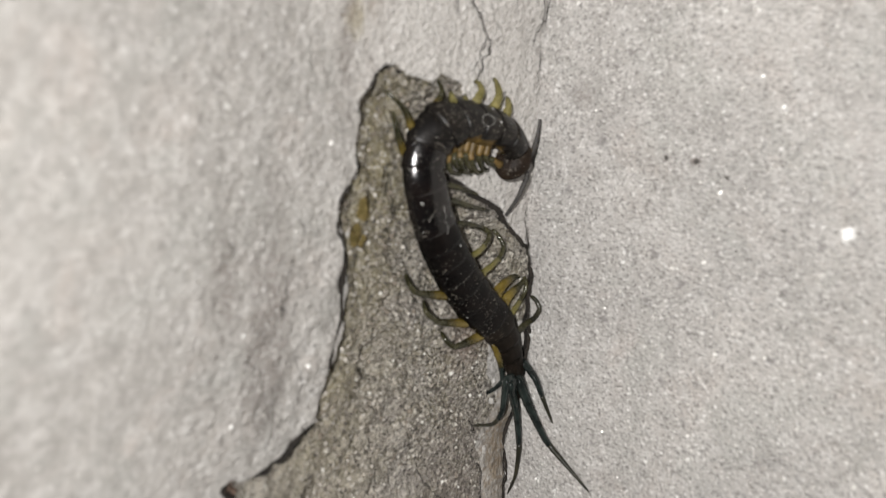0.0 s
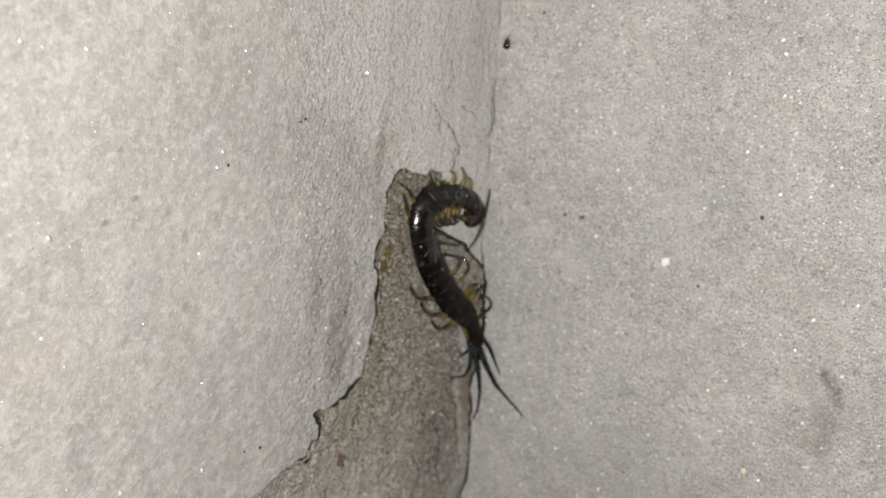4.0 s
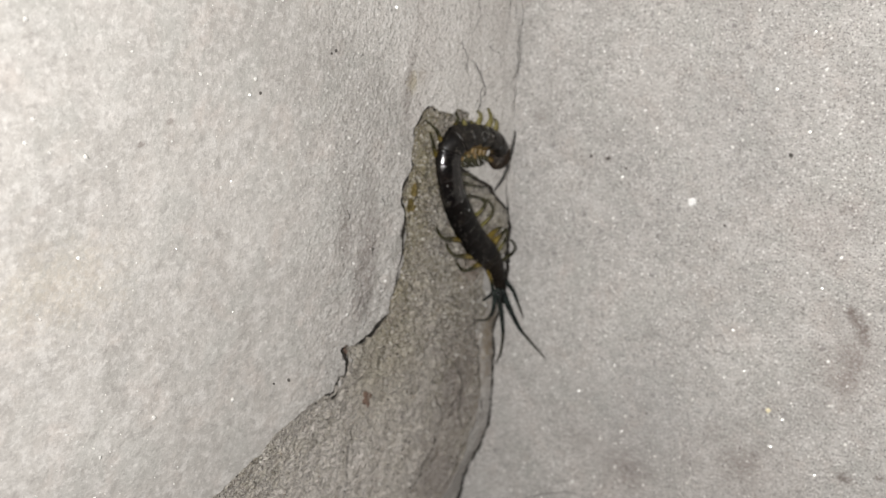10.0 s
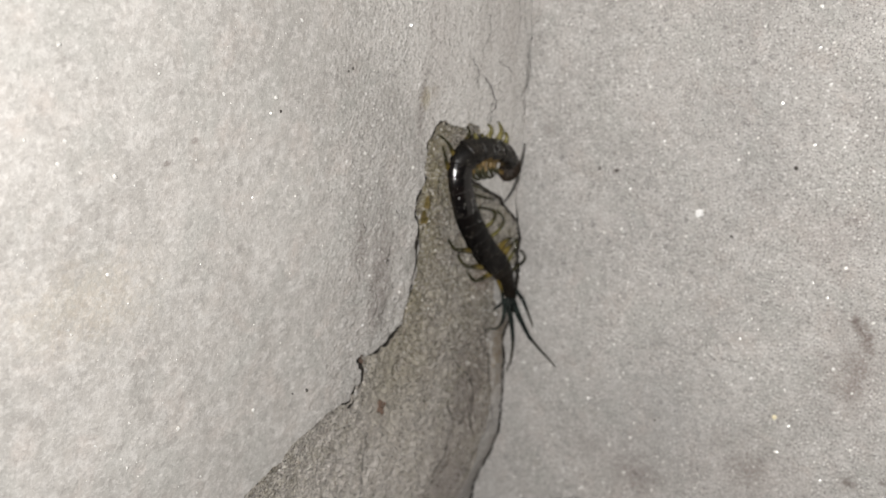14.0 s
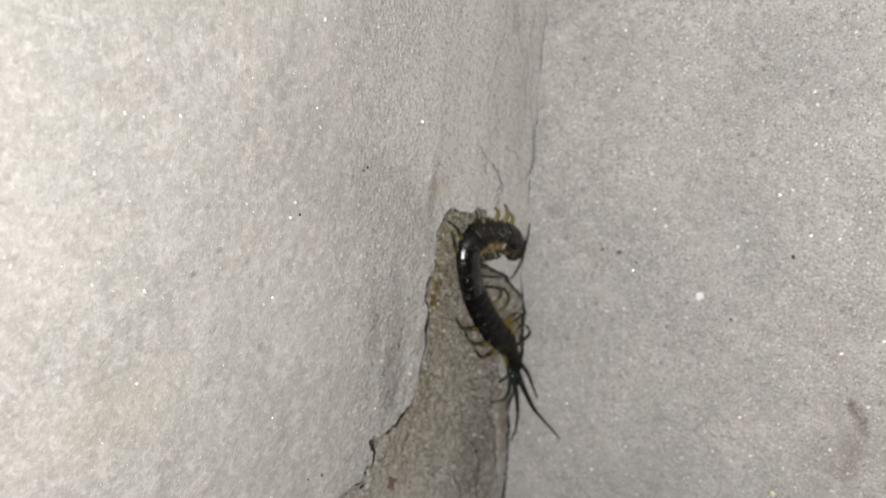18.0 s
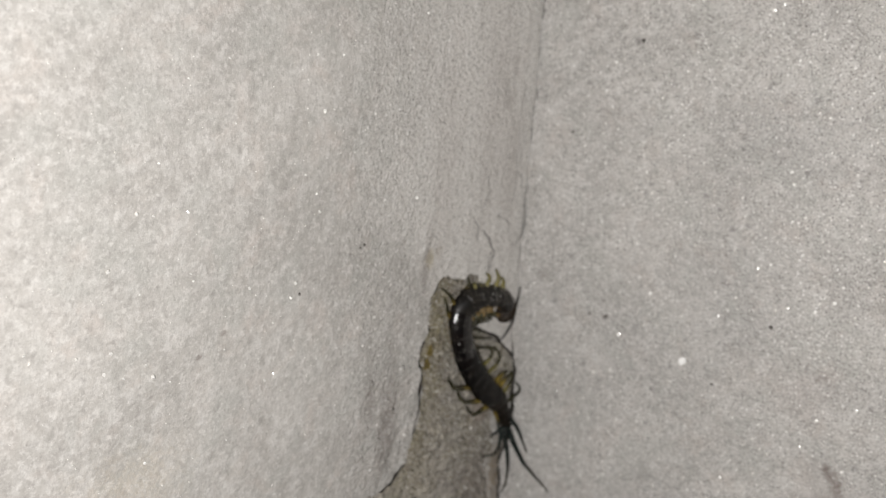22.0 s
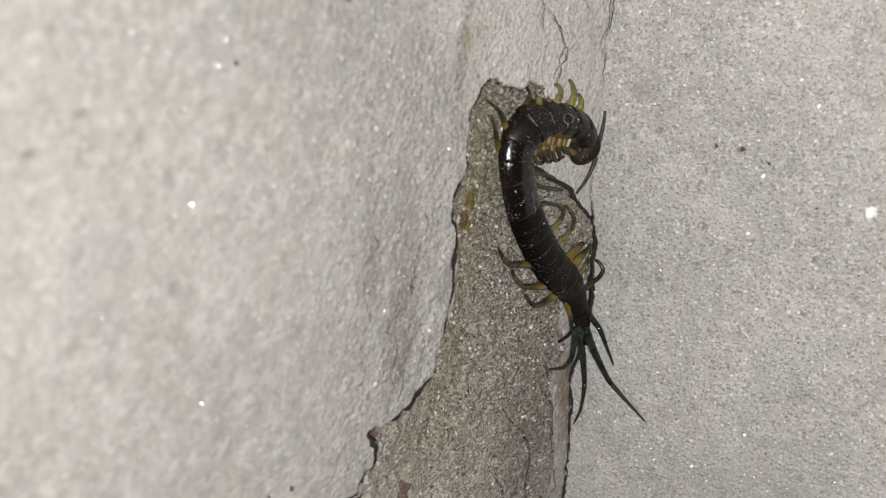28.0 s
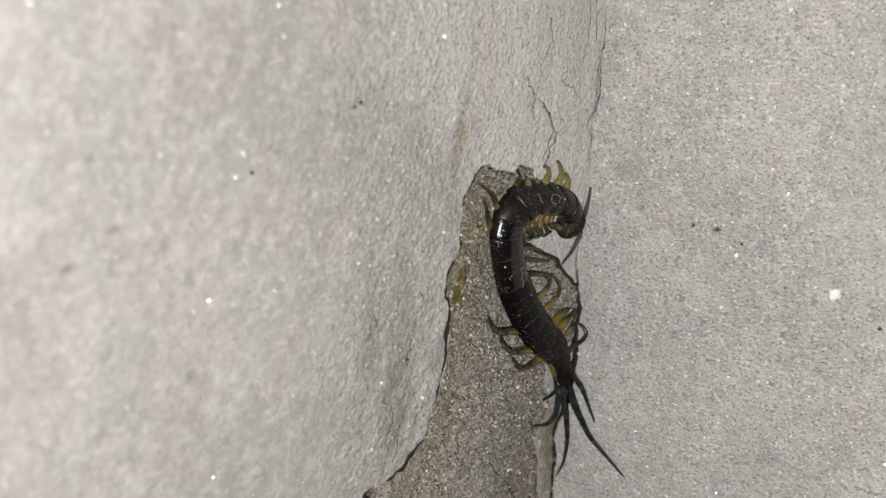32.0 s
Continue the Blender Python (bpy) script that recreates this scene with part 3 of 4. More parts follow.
def build_wall():
    ys = axis(-0.1, 0.085, 0.00028, -1.4, 1.4)
    zs = np.r_[-0.008, -0.004, -0.0015, axis(-0.0006, 0.132, 0.00028, -0.0007, 1.3)]
    zs = np.unique(zs)
    Y, Z = np.meshgrid(ys, zs, indexing="ij")
    base = wall_x(np.maximum(Z, 0))
    foot = joint_x(Y) - joint_gap(Y)
    base = base + (foot - base) * np.exp(-np.maximum(Z, 0) / (0.006 + 0.018 * ramp(-Y, 0.064, 0.09)))
    near = np.exp(-(np.hypot(Y, Z) / 0.25) ** 2)
    # plaster: trowel waves along the corner, hand-worked unevenness above
    skin = 0.0007 * grain2(Y * 24, Z * 30, 1) + 0.00025 * grain2(Y * 90, Z * 110, 2) + 0.00012 * grain2(Y * 300, Z * 360, 3)
    skin += 0.00009 * grain2(Y * 50, Z * 420, 4) * ramp(-Z, -0.05, -0.03) + 0.0003 * ramp(Z, 0.047, 0.0495) * ramp(Y, 0.045, 0.06)
    rough_zone = np.exp(-((Z - 0.058) / 0.012) ** 2) * ramp(-Y, -0.035, -0.005)
    skin += rough_zone * (0.0006 * grain2(Y * 160, Z * 200, 5) + 0.0003 * grain2(Y * 480, Z * 520, 6))
    # the hole in it
    d = outline_distance(Y, Z, LEFT_EDGE + LOW_EDGE + RIGHT_EDGE + TONGUE + TOP_EDGE)
    left = line_distance(Y, Z, LEFT_EDGE + LOW_EDGE[:4])
    edge_left = 1 - ramp(left, 0.003, 0.006)
    sharp = np.maximum(edge_left, 0.95 * (1 - ramp(line_distance(Y, Z, RIGHT_EDGE[-1:] + TONGUE + TOP_EDGE + LEFT_EDGE[:1]), 0.002, 0.004)))
    d = d + (0.0007 * grain2(Y * 380, Z * 380, 7) + 0.00028 * grain2(Y * 1100, Z * 1100, 8)) * (0.5 + 0.5 * edge_left) * (1 - 0.8 * np.exp(-(line_distance(Y, Z, RIGHT_EDGE[-1:] + TONGUE + TOP_EDGE) / 0.004) ** 2)) + 0.0008 * grain2(Y * 140, Z * 140, 17)
    d = d + (0.0011 * grain2(Y * 170, Z * 240, 31) + 0.0006 * grain2(Y * 520, Z * 520, 32)) * np.exp(-(line_distance(Y, Z, RIGHT_EDGE[:9]) / 0.004) ** 2)
    soft = ramp(Z, 0.06, 0.074) * ramp(-Y, 0.013, 0.024)
    shallow = ramp(Z - 0.25 * Y, 0.045, 0.125) * ramp(-Y, 0.008, 0.03)
    worn = (1 - sharp) * (1 - soft)
    crisp = sharp * (1 - soft)
    reach = 0.0013 + 0.011 * ramp(-Y, -0.004, 0.004)
    lip = np.exp(-(line_distance(Y, Z, RIGHT_EDGE[-1:] + TONGUE + TOP_EDGE) / 0.006) ** 2)
    slope = ramp(d, -0.0001 - 0.0003 * lip, 0.0005 + 0.0008 * lip) * (0.5 + 0.5 * ramp(d, 0.0005, 0.007)) * (1 - 0.3 * lip) * crisp + ramp(d, -0.001, 0.006) * soft + np.clip((d + 0.0004) / reach, 0, 1) * worn
    deep = (0.0026 + 0.022 * np.clip(-Y, 0, 0.05) * ramp(Z, 0.012, 0.03)) * (1 - 0.9 * shallow) * ramp(Z, -0.003, 0.009)
    rough = 0.0014 * grain2(Y * 200, Z * 200, 9) + 0.0009 * grain2(Y * 480, Z * 480, 10) + 0.0003 * grain2(Y * 1100, Z * 1100, 11)
    rough = rough * (1 - 0.6 * ramp(-Y, 0.022, 0.045))
    furrow = 0.0004 * grain2(Y * 60 + Z * 40, Z * 300 - Y * 60, 12) * ramp(-Y, 0.01, 0.04)
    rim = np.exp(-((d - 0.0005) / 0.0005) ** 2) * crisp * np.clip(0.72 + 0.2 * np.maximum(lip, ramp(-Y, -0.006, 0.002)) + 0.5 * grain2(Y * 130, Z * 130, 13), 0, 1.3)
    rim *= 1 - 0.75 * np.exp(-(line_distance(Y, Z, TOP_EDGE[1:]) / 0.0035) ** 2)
    X = base + skin * (1 - slope) * near - slope * (deep - (rough + furrow) * ramp(Z, -0.001, 0.008) + rim * (0.002 - 0.0014 * lip))
    FACE.update(y=ys, z=zs, x=X)
    verts = np.stack([X, Y, Z], -1).reshape(-1, 3)
    quads = grid_quads(len(ys), len(zs))[:, ::-1]
    mid = lambda a: a.reshape(-1)[quads].mean(1)
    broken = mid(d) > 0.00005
    # near-black faces beside the broken edge stand for shade under the lip
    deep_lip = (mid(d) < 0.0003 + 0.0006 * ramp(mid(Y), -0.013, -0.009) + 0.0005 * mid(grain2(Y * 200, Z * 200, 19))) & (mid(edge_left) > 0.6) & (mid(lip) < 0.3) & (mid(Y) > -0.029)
    dirt_shade = ((mid(rim) + 0.22 * mid(grain2(Y * 1500, Z * 1500, 21))) * broken > 0.36) | (broken & deep_lip) | (mid(Z) < -0.0002)
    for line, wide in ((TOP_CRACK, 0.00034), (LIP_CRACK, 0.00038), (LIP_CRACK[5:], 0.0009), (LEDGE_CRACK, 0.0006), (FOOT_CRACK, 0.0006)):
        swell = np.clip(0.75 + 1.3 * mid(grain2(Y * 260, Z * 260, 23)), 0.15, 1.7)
        dirt_shade |= mid(line_distance(Y + 0.0006 * grain2(Y * 500, Z * 500, 24), Z + 0.0009 * grain2(Y * 330, Z * 450, 25), line)) < wide * swell
    wall = new("wall", None)

    def piece(name, keep, material, label):
        ids, flat = np.unique(quads[keep], return_inverse=True)
        ob = new(name, mesh_of(name, verts[ids], flat.reshape(-1, 4), material))
        ob.parent = wall
        return tagged(ob, label)

    piece("plaster", ~broken & ~dirt_shade, plaster_mat, "pale grey cement plaster, broken off near the floor")
    piece("mortar", broken & ~dirt_shade, mortar_mat, "coarse brownish old mortar laid bare")
    piece("crack_dirt_shade", dirt_shade, dirt_shade_mat, "dark dirt in cracks and shade painted along the plaster lip")
    bm = bmesh.new()
    ends = []
    for y in (-1.41, 1.41):
        front = [(float(wall_x(np.array(max(z, 0.0)))) - back, z) for z, back in ((-0.005, 0.014), (0.05, 0.014), (0.2, 0.014), (float(zs[-1]), 0.004), (float(zs[-1]) + 0.012, 0.0))]
        ring = [bm.verts.new((x, y, z)) for x, z in front + [(front[-1][0] - 0.15, front[-1][1]), (-0.28, -0.005)]]
        bm.faces.new(ring)
        ends.append(ring)
    for k in range(7):
        bm.faces.new((ends[0][k], ends[0][(k + 1) % 7], ends[1][(k + 1) % 7], ends[1][k]))
    bmesh.ops.recalc_face_normals(bm, faces=bm.faces)
    part("masonry", bm, mortar_mat, wall)
    return tagged(wall, "plastered wall with a broken patch at its foot", "wall", kind="structure")


floor = build_floor()
wall = build_wall()


def cracks(seed, rows):
    """Cracks of given width along places (along the corner, up the wall; millimetres)."""
    for k, (w, pts) in enumerate(rows):
        crack(pts, w, seed + 11 * k).parent = wall


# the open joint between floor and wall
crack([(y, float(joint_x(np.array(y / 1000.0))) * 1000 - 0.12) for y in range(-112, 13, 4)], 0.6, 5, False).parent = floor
crack([(y, float(joint_x(np.array(y / 1000.0))) * 1000 + 0.25 + 0.6 * math.sin(y * 0.31) * math.sin(y * 0.117 + 1)) for y in range(54, 230, 3)], 0.22, 8, False).parent = floor
# hair cracks in the trowelled strip beside the corner
cracks(0, [(0.3, [(71.3, 0.6), (69.2, 1.0), (66.9, 1.0), (63.2, 1.0), (58.7, 1.0), (56.3, 2.4), (54.4, 3.0)]), (0.22, [(53.1, 0.6), (50.9, 0.6), (48.4, 1.1), (46.2, 1.6)]),
           (0.18, [(67.9, 15.8), (65.8, 12.2), (64.7, 9.8), (62.8, 9.2), (60.4, 9.0)]), (0.3, [(69.3, 28.7), (67.3, 27.7), (65.8, 26.4), (65.0, 25.3), (62.3, 25.3), (58.7, 24.3)])])
cracks(50, [(0.55, [(63.7, 22.9), (62.7, 21.3), (61.5, 20.0), (59.6, 18.7), (57.1, 17.2), (55.2, 16.0), (53.3, 15.5), (52.2, 17.0), (50.6, 17.6), (48.6, 19.2)]), (0.3, [(56.5, 16.4), (54.1, 17.7), (51.7, 18.8), (49.2, 20.4)]),
            (0.16, [(95, 3.6), (84, 4.2), (75, 3.4)]), (0.14, [(110, 6), (96, 7.2), (80, 6.4), (70, 7.4)]), (0.16, [(82, 22), (76, 21), (71, 24)])])
# short cracks in the plaster
cracks(110, [(0.2, [(18.5, 61.0), (16.3, 61.3), (12, 62), (9.3, 61.5)]), (0.2, [(24.7, 73.0), (22.2, 71.8)]), (0.2, [(26.9, 59.1), (23.2, 57.8)]), (0.4, [(24.3, 46.1), (20.5, 44.8)]),
             (0.3, [(-17.7, 69.7), (-19.8, 69.9), (-21.5, 70.2), (-24.4, 70.5)]), (0.35, [(-24.0, 73.4), (-25.2, 74.0), (-27.8, 72.5)]),
             (0.14, [(6, 70), (2, 66), (-4, 67.5), (-8, 66)]), (0.16, [(4, 59), (-1, 57.5), (-6, 59)]), (0.16, [(-2, 62), (-9, 64), (-12, 66)])])
# furrows and cracks in the bare mortar
cracks(230, [(0.3, [(34.4, 37.4), (28.8, 36.3), (21.7, 35.0)]), (0.3, [(-27.2, 23.6), (-29.3, 22.4), (-33.2, 20.3), (-36.1, 17.8), (-38.0, 16.4), (-39.9, 14.7)]),
             (0.3, [(-23.0, 50.4), (-24.5, 52.2), (-26.8, 53.3)]), (0.25, [(-24.7, 44.4), (-29.7, 42.3)]), (0.25, [(-2.7, 10.3), (-7.5, 11.1), (-11.2, 11.2), (-15.8, 8.1)]), (0.2, [(-14.1, 38.7), (-24.4, 35.7), (-32.9, 33.0)])])
cracks(300, [(0.5, [(-42.7, 23.8), (-46.6, 24.5), (-53.9, 20.9), (-56.3, 20.1), (-58.7, 22.2), (-64.4, 23.9), (-66.9, 25.7), (-68.8, 28.9), (-72.6, 30.0), (-80, 33)]), (0.45, [(-36.8, 16.3), (-40.4, 14.7), (-44.9, 13.4), (-50.0, 13.7), (-55.3, 13.7), (-59.9, 12.6)]),
             (0.45, [(-51.0, 6.0), (-54.1, 4.4), (-56.7, 4.4), (-57.3, 6.5)]), (0.3, [(-67.4, 21.3), (-69.1, 22.6), (-72.6, 24.6), (-78, 27)]), (0.42, [(-41.9, 64.2), (-47.1, 65.1), (-51.1, 64.9), (-53.8, 65.2), (-58.3, 65.7), (-66, 67)])])
cracks(370, [(0.4, [(-20.6, 11.5), (-24.1, 9.9), (-29.1, 9.9), (-32.8, 7.7), (-40.2, 7.4), (-47.0, 5.7)]), (0.35, [(-58.7, 6.0), (-61.3, 7.9), (-66.7, 11.0), (-71.9, 14.3), (-75.3, 17.0)]), (0.2, [(-44.0, 12.4), (-51.2, 16.1), (-58.3, 17.6)])])

# ---- the centipede ----
centipede = tagged(new("centipede"), "glossy black centipede with yellow legs, curled in the broken plaster", "centipede")
LINE = [(-4.6, 31.6, 11.1), (-4.1, 35.1, 9.4), (-4.7, 38.9, 13.2), (-5.8, 40.9, 19.2), (-7.0, 41.7, 24.3), (-8.2, 40.4, 28.6), (-9.3, 37.6, 30.6), (-9.5, 33.8, 31.6),
        (-8.9, 29.9, 31.5), (-8.5, 23.1, 28.9), (-7.7, 15.4, 24.2), (-6.6, 7.0, 17.1), (-5.1, -0.2, 8.9), (-4.0, -7.1, 4.6), (-2.7, -11.8, 3.4), (-2.1, -14.2, 3.0)]
BODY = spline(LINE, 261) / 1000
HALF = np.interp(np.linspace(0, 1, 261), [0, 0.05, 0.12, 0.2, 0.3, 0.42, 0.55, 0.7, 0.8, 0.88, 0.95, 1], np.array([3.5, 4.2, 4.5, 4.4, 4.25, 4.15, 4.35, 4.5, 4.2, 3.35, 2.25, 1.4]) / 1000)


def body_frame(k):
    """Place, forward, side and back of the body at step k."""
    t = Vector(BODY[min(k + 2, 260)] - BODY[max(k - 2, 0)]).normalized()
    s = k / 260
    up = Vector((0.3, 0.9, 0.25)).lerp(Vector((0.86, 0.05, 0.4)), float(ramp(np.array(s), 0.1, 0.44)))
    up = (up - t * up.dot(t)).normalized()
    return Vector(BODY[k]), t, t.cross(up), up


def shell(k0, k1, lo, hi, wide, high, flare, sides=17, rows=7, skin=0.0):
    """A curved plate over the body from step k0 to k1, from angle lo to hi about it."""
    bm = bmesh.new()
    rings = []
    for i in range(rows):
        f = 0.5 - 0.5 * math.cos(math.pi * i / (rows - 1))
        k = int(round(k0 + (k1 - k0) * f))
        p, t, s, u = body_frame(max(0, min(260, k)))
        puff = 1 - (0.05 if i in (0, rows - 1) else 0) + flare * (f - 0.35) + 0.006 * math.sin(math.pi * f) + (0.004 if 0.6 < f < 0.95 else 0)
        ring = []
        for a in np.linspace(lo, hi, sides):
            x, y = math.sin(a), math.cos(a)
            ridge = 1 + 0.004 * math.cos(a * 6)
            ring.append(bm.verts.new(p + s * (x * HALF[max(0, min(260, k))] * wide * puff) + u * (y * HALF[max(0, min(260, k))] * high * puff * ridge + skin)))
        rings.append(ring)
    for a, b in zip(rings, rings[1:]):
        for i in range(sides - 1):
            bm.faces.new((a[i], a[i + 1], b[i + 1], b[i]))
    for ring in (rings[0], rings[-1]):
        bm.faces.new(ring)
    bmesh.ops.recalc_face_normals(bm, faces=bm.faces)
    return bm


SEGMENTS = 21
edges = [14 + (260 - 22) * (i / SEGMENTS) ** 0.96 for i in range(SEGMENTS + 1)]
for i in range(SEGMENTS):
    k0, k1 = edges[i], edges[i + 1]
    tail = i >= 17
    wrap = (2.5, 2.25, 1.85)[i] if i < 3 else 1.5
    part("back_plate", shell(k0 - 1.4, k1 + 1.2, -wrap, wrap, 1.0, 0.66, 0.11 if i < 7 else 0.05, 17, 9), tail_mat if tail else dusty_mat if i < 6 else shell_mat if i < 10 else satin_mat, centipede,
         "dark brown back plate" if tail else "dusty dark back plate" if i < 6 else "glossy black back plate")
    part("belly_plate", shell(k0 - (1.6 if i else 9), k1 + 1.6, math.pi - 1.72, math.pi + 1.72, 0.93, 0.7 if i < 2 else 0.95 if i < 6 else 0.7, 0.02, 13, 4), belly_mat, centipede, "amber belly plate")


def dome(k, along, wide, high, shift):
    """A rounded, slightly flattened shield across the body at step k."""
    p, t, sd, up = body_frame(k)
    bm = bmesh.new()
    bmesh.ops.create_uvsphere(bm, u_segments=28, v_segments=18, radius=1)
    for v in bm.verts:
        a, b, c = v.co
        blunt = 1 - 0.18 * max(0.0, -a) ** 2
        groove = 0.06 * math.exp(-(b / 0.12) ** 2) * max(0.0, c)
        v.co = p + t * (a * along + shift) + sd * (b * wide * blunt) + up * ((c if c > 0 else c * 0.6) * high * (1 - groove))
    return bm


head = part("head", dome(7, 0.0043, 0.0037, 0.0023, -0.0002), head_mat, centipede, "dark brown rounded head dusted with pale specks")
hp, ht, hs, hu = body_frame(0)
for sgn in (-1, 1):
    root = hp + hs * (0.0016 * sgn) - hu * 0.0008 + ht * 0.0012
    part("jaw", tube([root + ht * 0.001, root - ht * 0.0006 + hs * 0.0005 * sgn, root - ht * 0.0014 - hs * 0.0003 * sgn, root - ht * 0.0018 - hs * 0.0009 * sgn], [0.0006, 0.0006, 0.0004, 0.0001]), belly_mat, head, "amber brown jaw")
part("tail_tip", tube([Vector(BODY[246]), Vector(BODY[254]), Vector(BODY[260]), Vector(BODY[260]) + Vector((0.0002, -0.0022, 0))], [0.0017, 0.0014, 0.001, 0.0004]), tail_mat, centipede)


def limb(pts, r0, r1, upper, lower, split, label):
    """A jointed leg along pts (millimetres): an upper part and a darker foot."""
    first = np.array(pts[0])
    root = BODY[np.argmin(np.linalg.norm(BODY * 1000 - first, axis=1))] * 1000
    knots = np.array([tuple(first * 0.45 + root * 0.55)] + list(pts))
    n = 10 * (len(knots) - 1) + 1
    along = np.r_[0, np.cumsum(np.linalg.norm(np.diff(knots, axis=0), axis=1))]
    w = np.linspace(0, along[-1], n)
    straight = np.stack([np.interp(w, along, knots[:, c]) for c in range(3)], 1)
    way = (0.5 * spline(knots, n) + 0.5 * straight) / 1000
    f = np.linspace(0, 1, n)
    joint = np.min(np.abs(w[:, None] - along[None, 1:-1]), axis=1)
    rad = (r0 + (r1 - r0) * f ** 0.9) * (1 + 0.08 * np.exp(-((joint - 0.5) / 0.3) ** 2) - 0.11 * np.exp(-(joint / 0.22) ** 2)) / 1000
    rad[-2:] *= (0.7, 0.3)
    cut = int(split * n)
    leg = part("leg", tube(way[:cut + 1], rad[:cut + 1], 10), upper, centipede, label)
    leg.data.attributes.new("along", "FLOAT", "POINT").data.foreach_set("value", np.repeat(np.linspace(0, 1, cut + 1), 10).astype(np.float32))
    part("foot", tube(way[cut:], rad[cut:] * 0.97, 10), lower, leg)


def top(pts):
    limb(pts, 1.3, 0.3, leg_mat, olive_mat, 0.9, "translucent olive yellow leg")


def fore(pts):
    limb(pts, 1.0, 0.28, amber_leg_mat, olive_mat, 0.56, "amber leg with a thin dark olive foot")


def side(pts):
    limb(pts, 1.2, 0.36, amber_leg_mat, olive_mat, 0.5, "amber leg with a dark olive foot")


def mid(pts):
    limb(pts, 0.62, 0.36, olive_mat, foot_mat, 0.8, "thin dark olive leg")


def bent(pts):
    limb(pts, 0.72, 0.4, leg_mat, olive_mat, 0.5, "bent olive yellow leg")


def dark_bent(pts):
    limb(pts, 0.8, 0.42, olive_mat, foot_mat, 0.45, "bent dark olive leg")


def green(pts):
    limb(pts, 0.85, 0.4, amber_leg_mat, green_mat, 0.5, "amber leg with a blue-green foot")


def inner(pts):
    limb(pts, 0.78, 0.34, belly_mat, olive_mat, 0.36, "short curled olive leg under the body")


def low(pts):
    limb(pts, 1.35, 0.42, amber_leg_mat, olive_mat, 0.66, "amber leg with an olive foot")


def hind(pts):
    limb(pts, 0.95, 0.25, green_mat, foot_mat, 0.6, "dark blue-green leg")


def term(pts):
    limb(pts, 1.2, 0.24, green_mat, foot_mat, 0.55, "long dark blue-green hind leg")


def feeler(pts):
    n = 69
    f = np.linspace(0, 1, n)
    part("feeler", tube(spline(pts, n) / 1000, (0.62 - 0.3 * f) * (1 + 0.16 * np.cos(f * 2 * math.pi * 17)) / 1000, 8), feeler_mat, head, "dark grey ringed feeler")


def legs():
    top([(-5.5, 41.5, 11.8), (-5.1, 43.3, 11.4), (-5.5, 44.5, 11.2), (-6.8, 45.3, 10.1)])
    top([(-6.1, 42.7, 15.8), (-5.6, 44.4, 15.0), (-5.5, 46.0, 14.6), (-6.3, 48.0, 14.6), (-7.8, 48.9, 14.0)])
    top([(-6.7, 43.5, 21.0), (-6.4, 45.2, 20.3), (-6.3, 46.6, 19.4), (-7.1, 47.9, 19.3), (-8.5, 48.1, 19.5)])
    top([(-7.8, 43.9, 25.7), (-7.8, 45.4, 26.5), (-9.3, 46.3, 25.2)])
    top([(-7.2, 43.4, 23.2), (-6.9, 44.8, 23.6), (-7.4, 46.0, 23.2)])
    fore([(-10.2, 43.8, 27.8), (-9.8, 44.7, 28.0), (-9.2, 45.8, 27.8), (-9.6, 47.2, 27.6), (-10.6, 48.0, 27.5)])
    fore([(-11.4, 39.1, 32.1), (-11.2, 40.3, 33.6), (-10.9, 43.3, 36.2), (-11.6, 45.1, 38.2), (-13.1, 46.3, 39.3)])
    fore([(-11.8, 35.4, 34.0), (-11.5, 37.5, 36.1), (-11.4, 40.4, 37.7), (-12.8, 42.9, 37.0)])
    side([(-8.5, 8.1, 23.1), (-9.1, 9.9, 31.3), (-9.7, 11.5, 33.0), (-11.8, 13.3, 32.0)])
    side([(-7.4, 1.6, 17.0), (-8.1, 3.4, 25.5), (-8.7, 5.9, 28.8), (-10.6, 7.4, 27.3)])
    side([(-6.6, -1.8, 12.2), (-6.9, -2.4, 17.3), (-7.3, -2.5, 20.6), (-8.1, -1.3, 22.1), (-9.7, 0.4, 22.2)])
    green([(-5.2, -2.8, 10.0), (-4.8, -5.7, 8.8), (-4.4, -8.6, 7.5), (-4.6, -12.5, 5.9), (-5.8, -14.4, 6.4), (-7.4, -15.9, 7.3)])
    hind([(-2.9, -11.9, 7.1), (-3.0, -18.5, 7.6), (-5.0, -21.8, 7.7), (-7.1, -21.3, 12.2)])
    term([(-2.3, -12.7, 6.5), (-2.4, -20.1, 2.5), (-1.4, -27.7, 2.0), (-2.1, -34.5, 1.2), (-4.1, -39.9, 0.5)])
    term([(-1.7, -12.2, 4.1), (0.6, -17.5, 3.0), (4.9, -23.9, 2.5), (8.8, -27.6, 1.6), (14.9, -32.9, 0.4)])
    hind([(-2.3, -8.9, 2.0), (1.4, -11.3, 3.0), (3.4, -16.3, 1.8), (5.0, -20.8, 0.4)])
    dark_bent([(-3.1, -1.2, 1.1), (-1.3, 0.6, 0.6), (-0.4, 2.6, 0.6), (-1.4, 4.2, 0.6), (-2.9, 4.9, 0.6)])
    bent([(-4.5, 2.1, 3.8), (-4.1, 5.0, 1.1), (-4.0, 6.9, 0.6), (-4.5, 8.6, 0.6)])
    low([(-5.4, 4.4, 6.2), (-4.8, 6.0, 4.7), (-4.6, 7.3, 1.7), (-4.4, 8.7, 0.6)])
    low([(-5.9, 6.5, 8.6), (-5.4, 7.9, 7.6), (-5.0, 9.1, 4.4), (-5.6, 8.3, 0.8)])
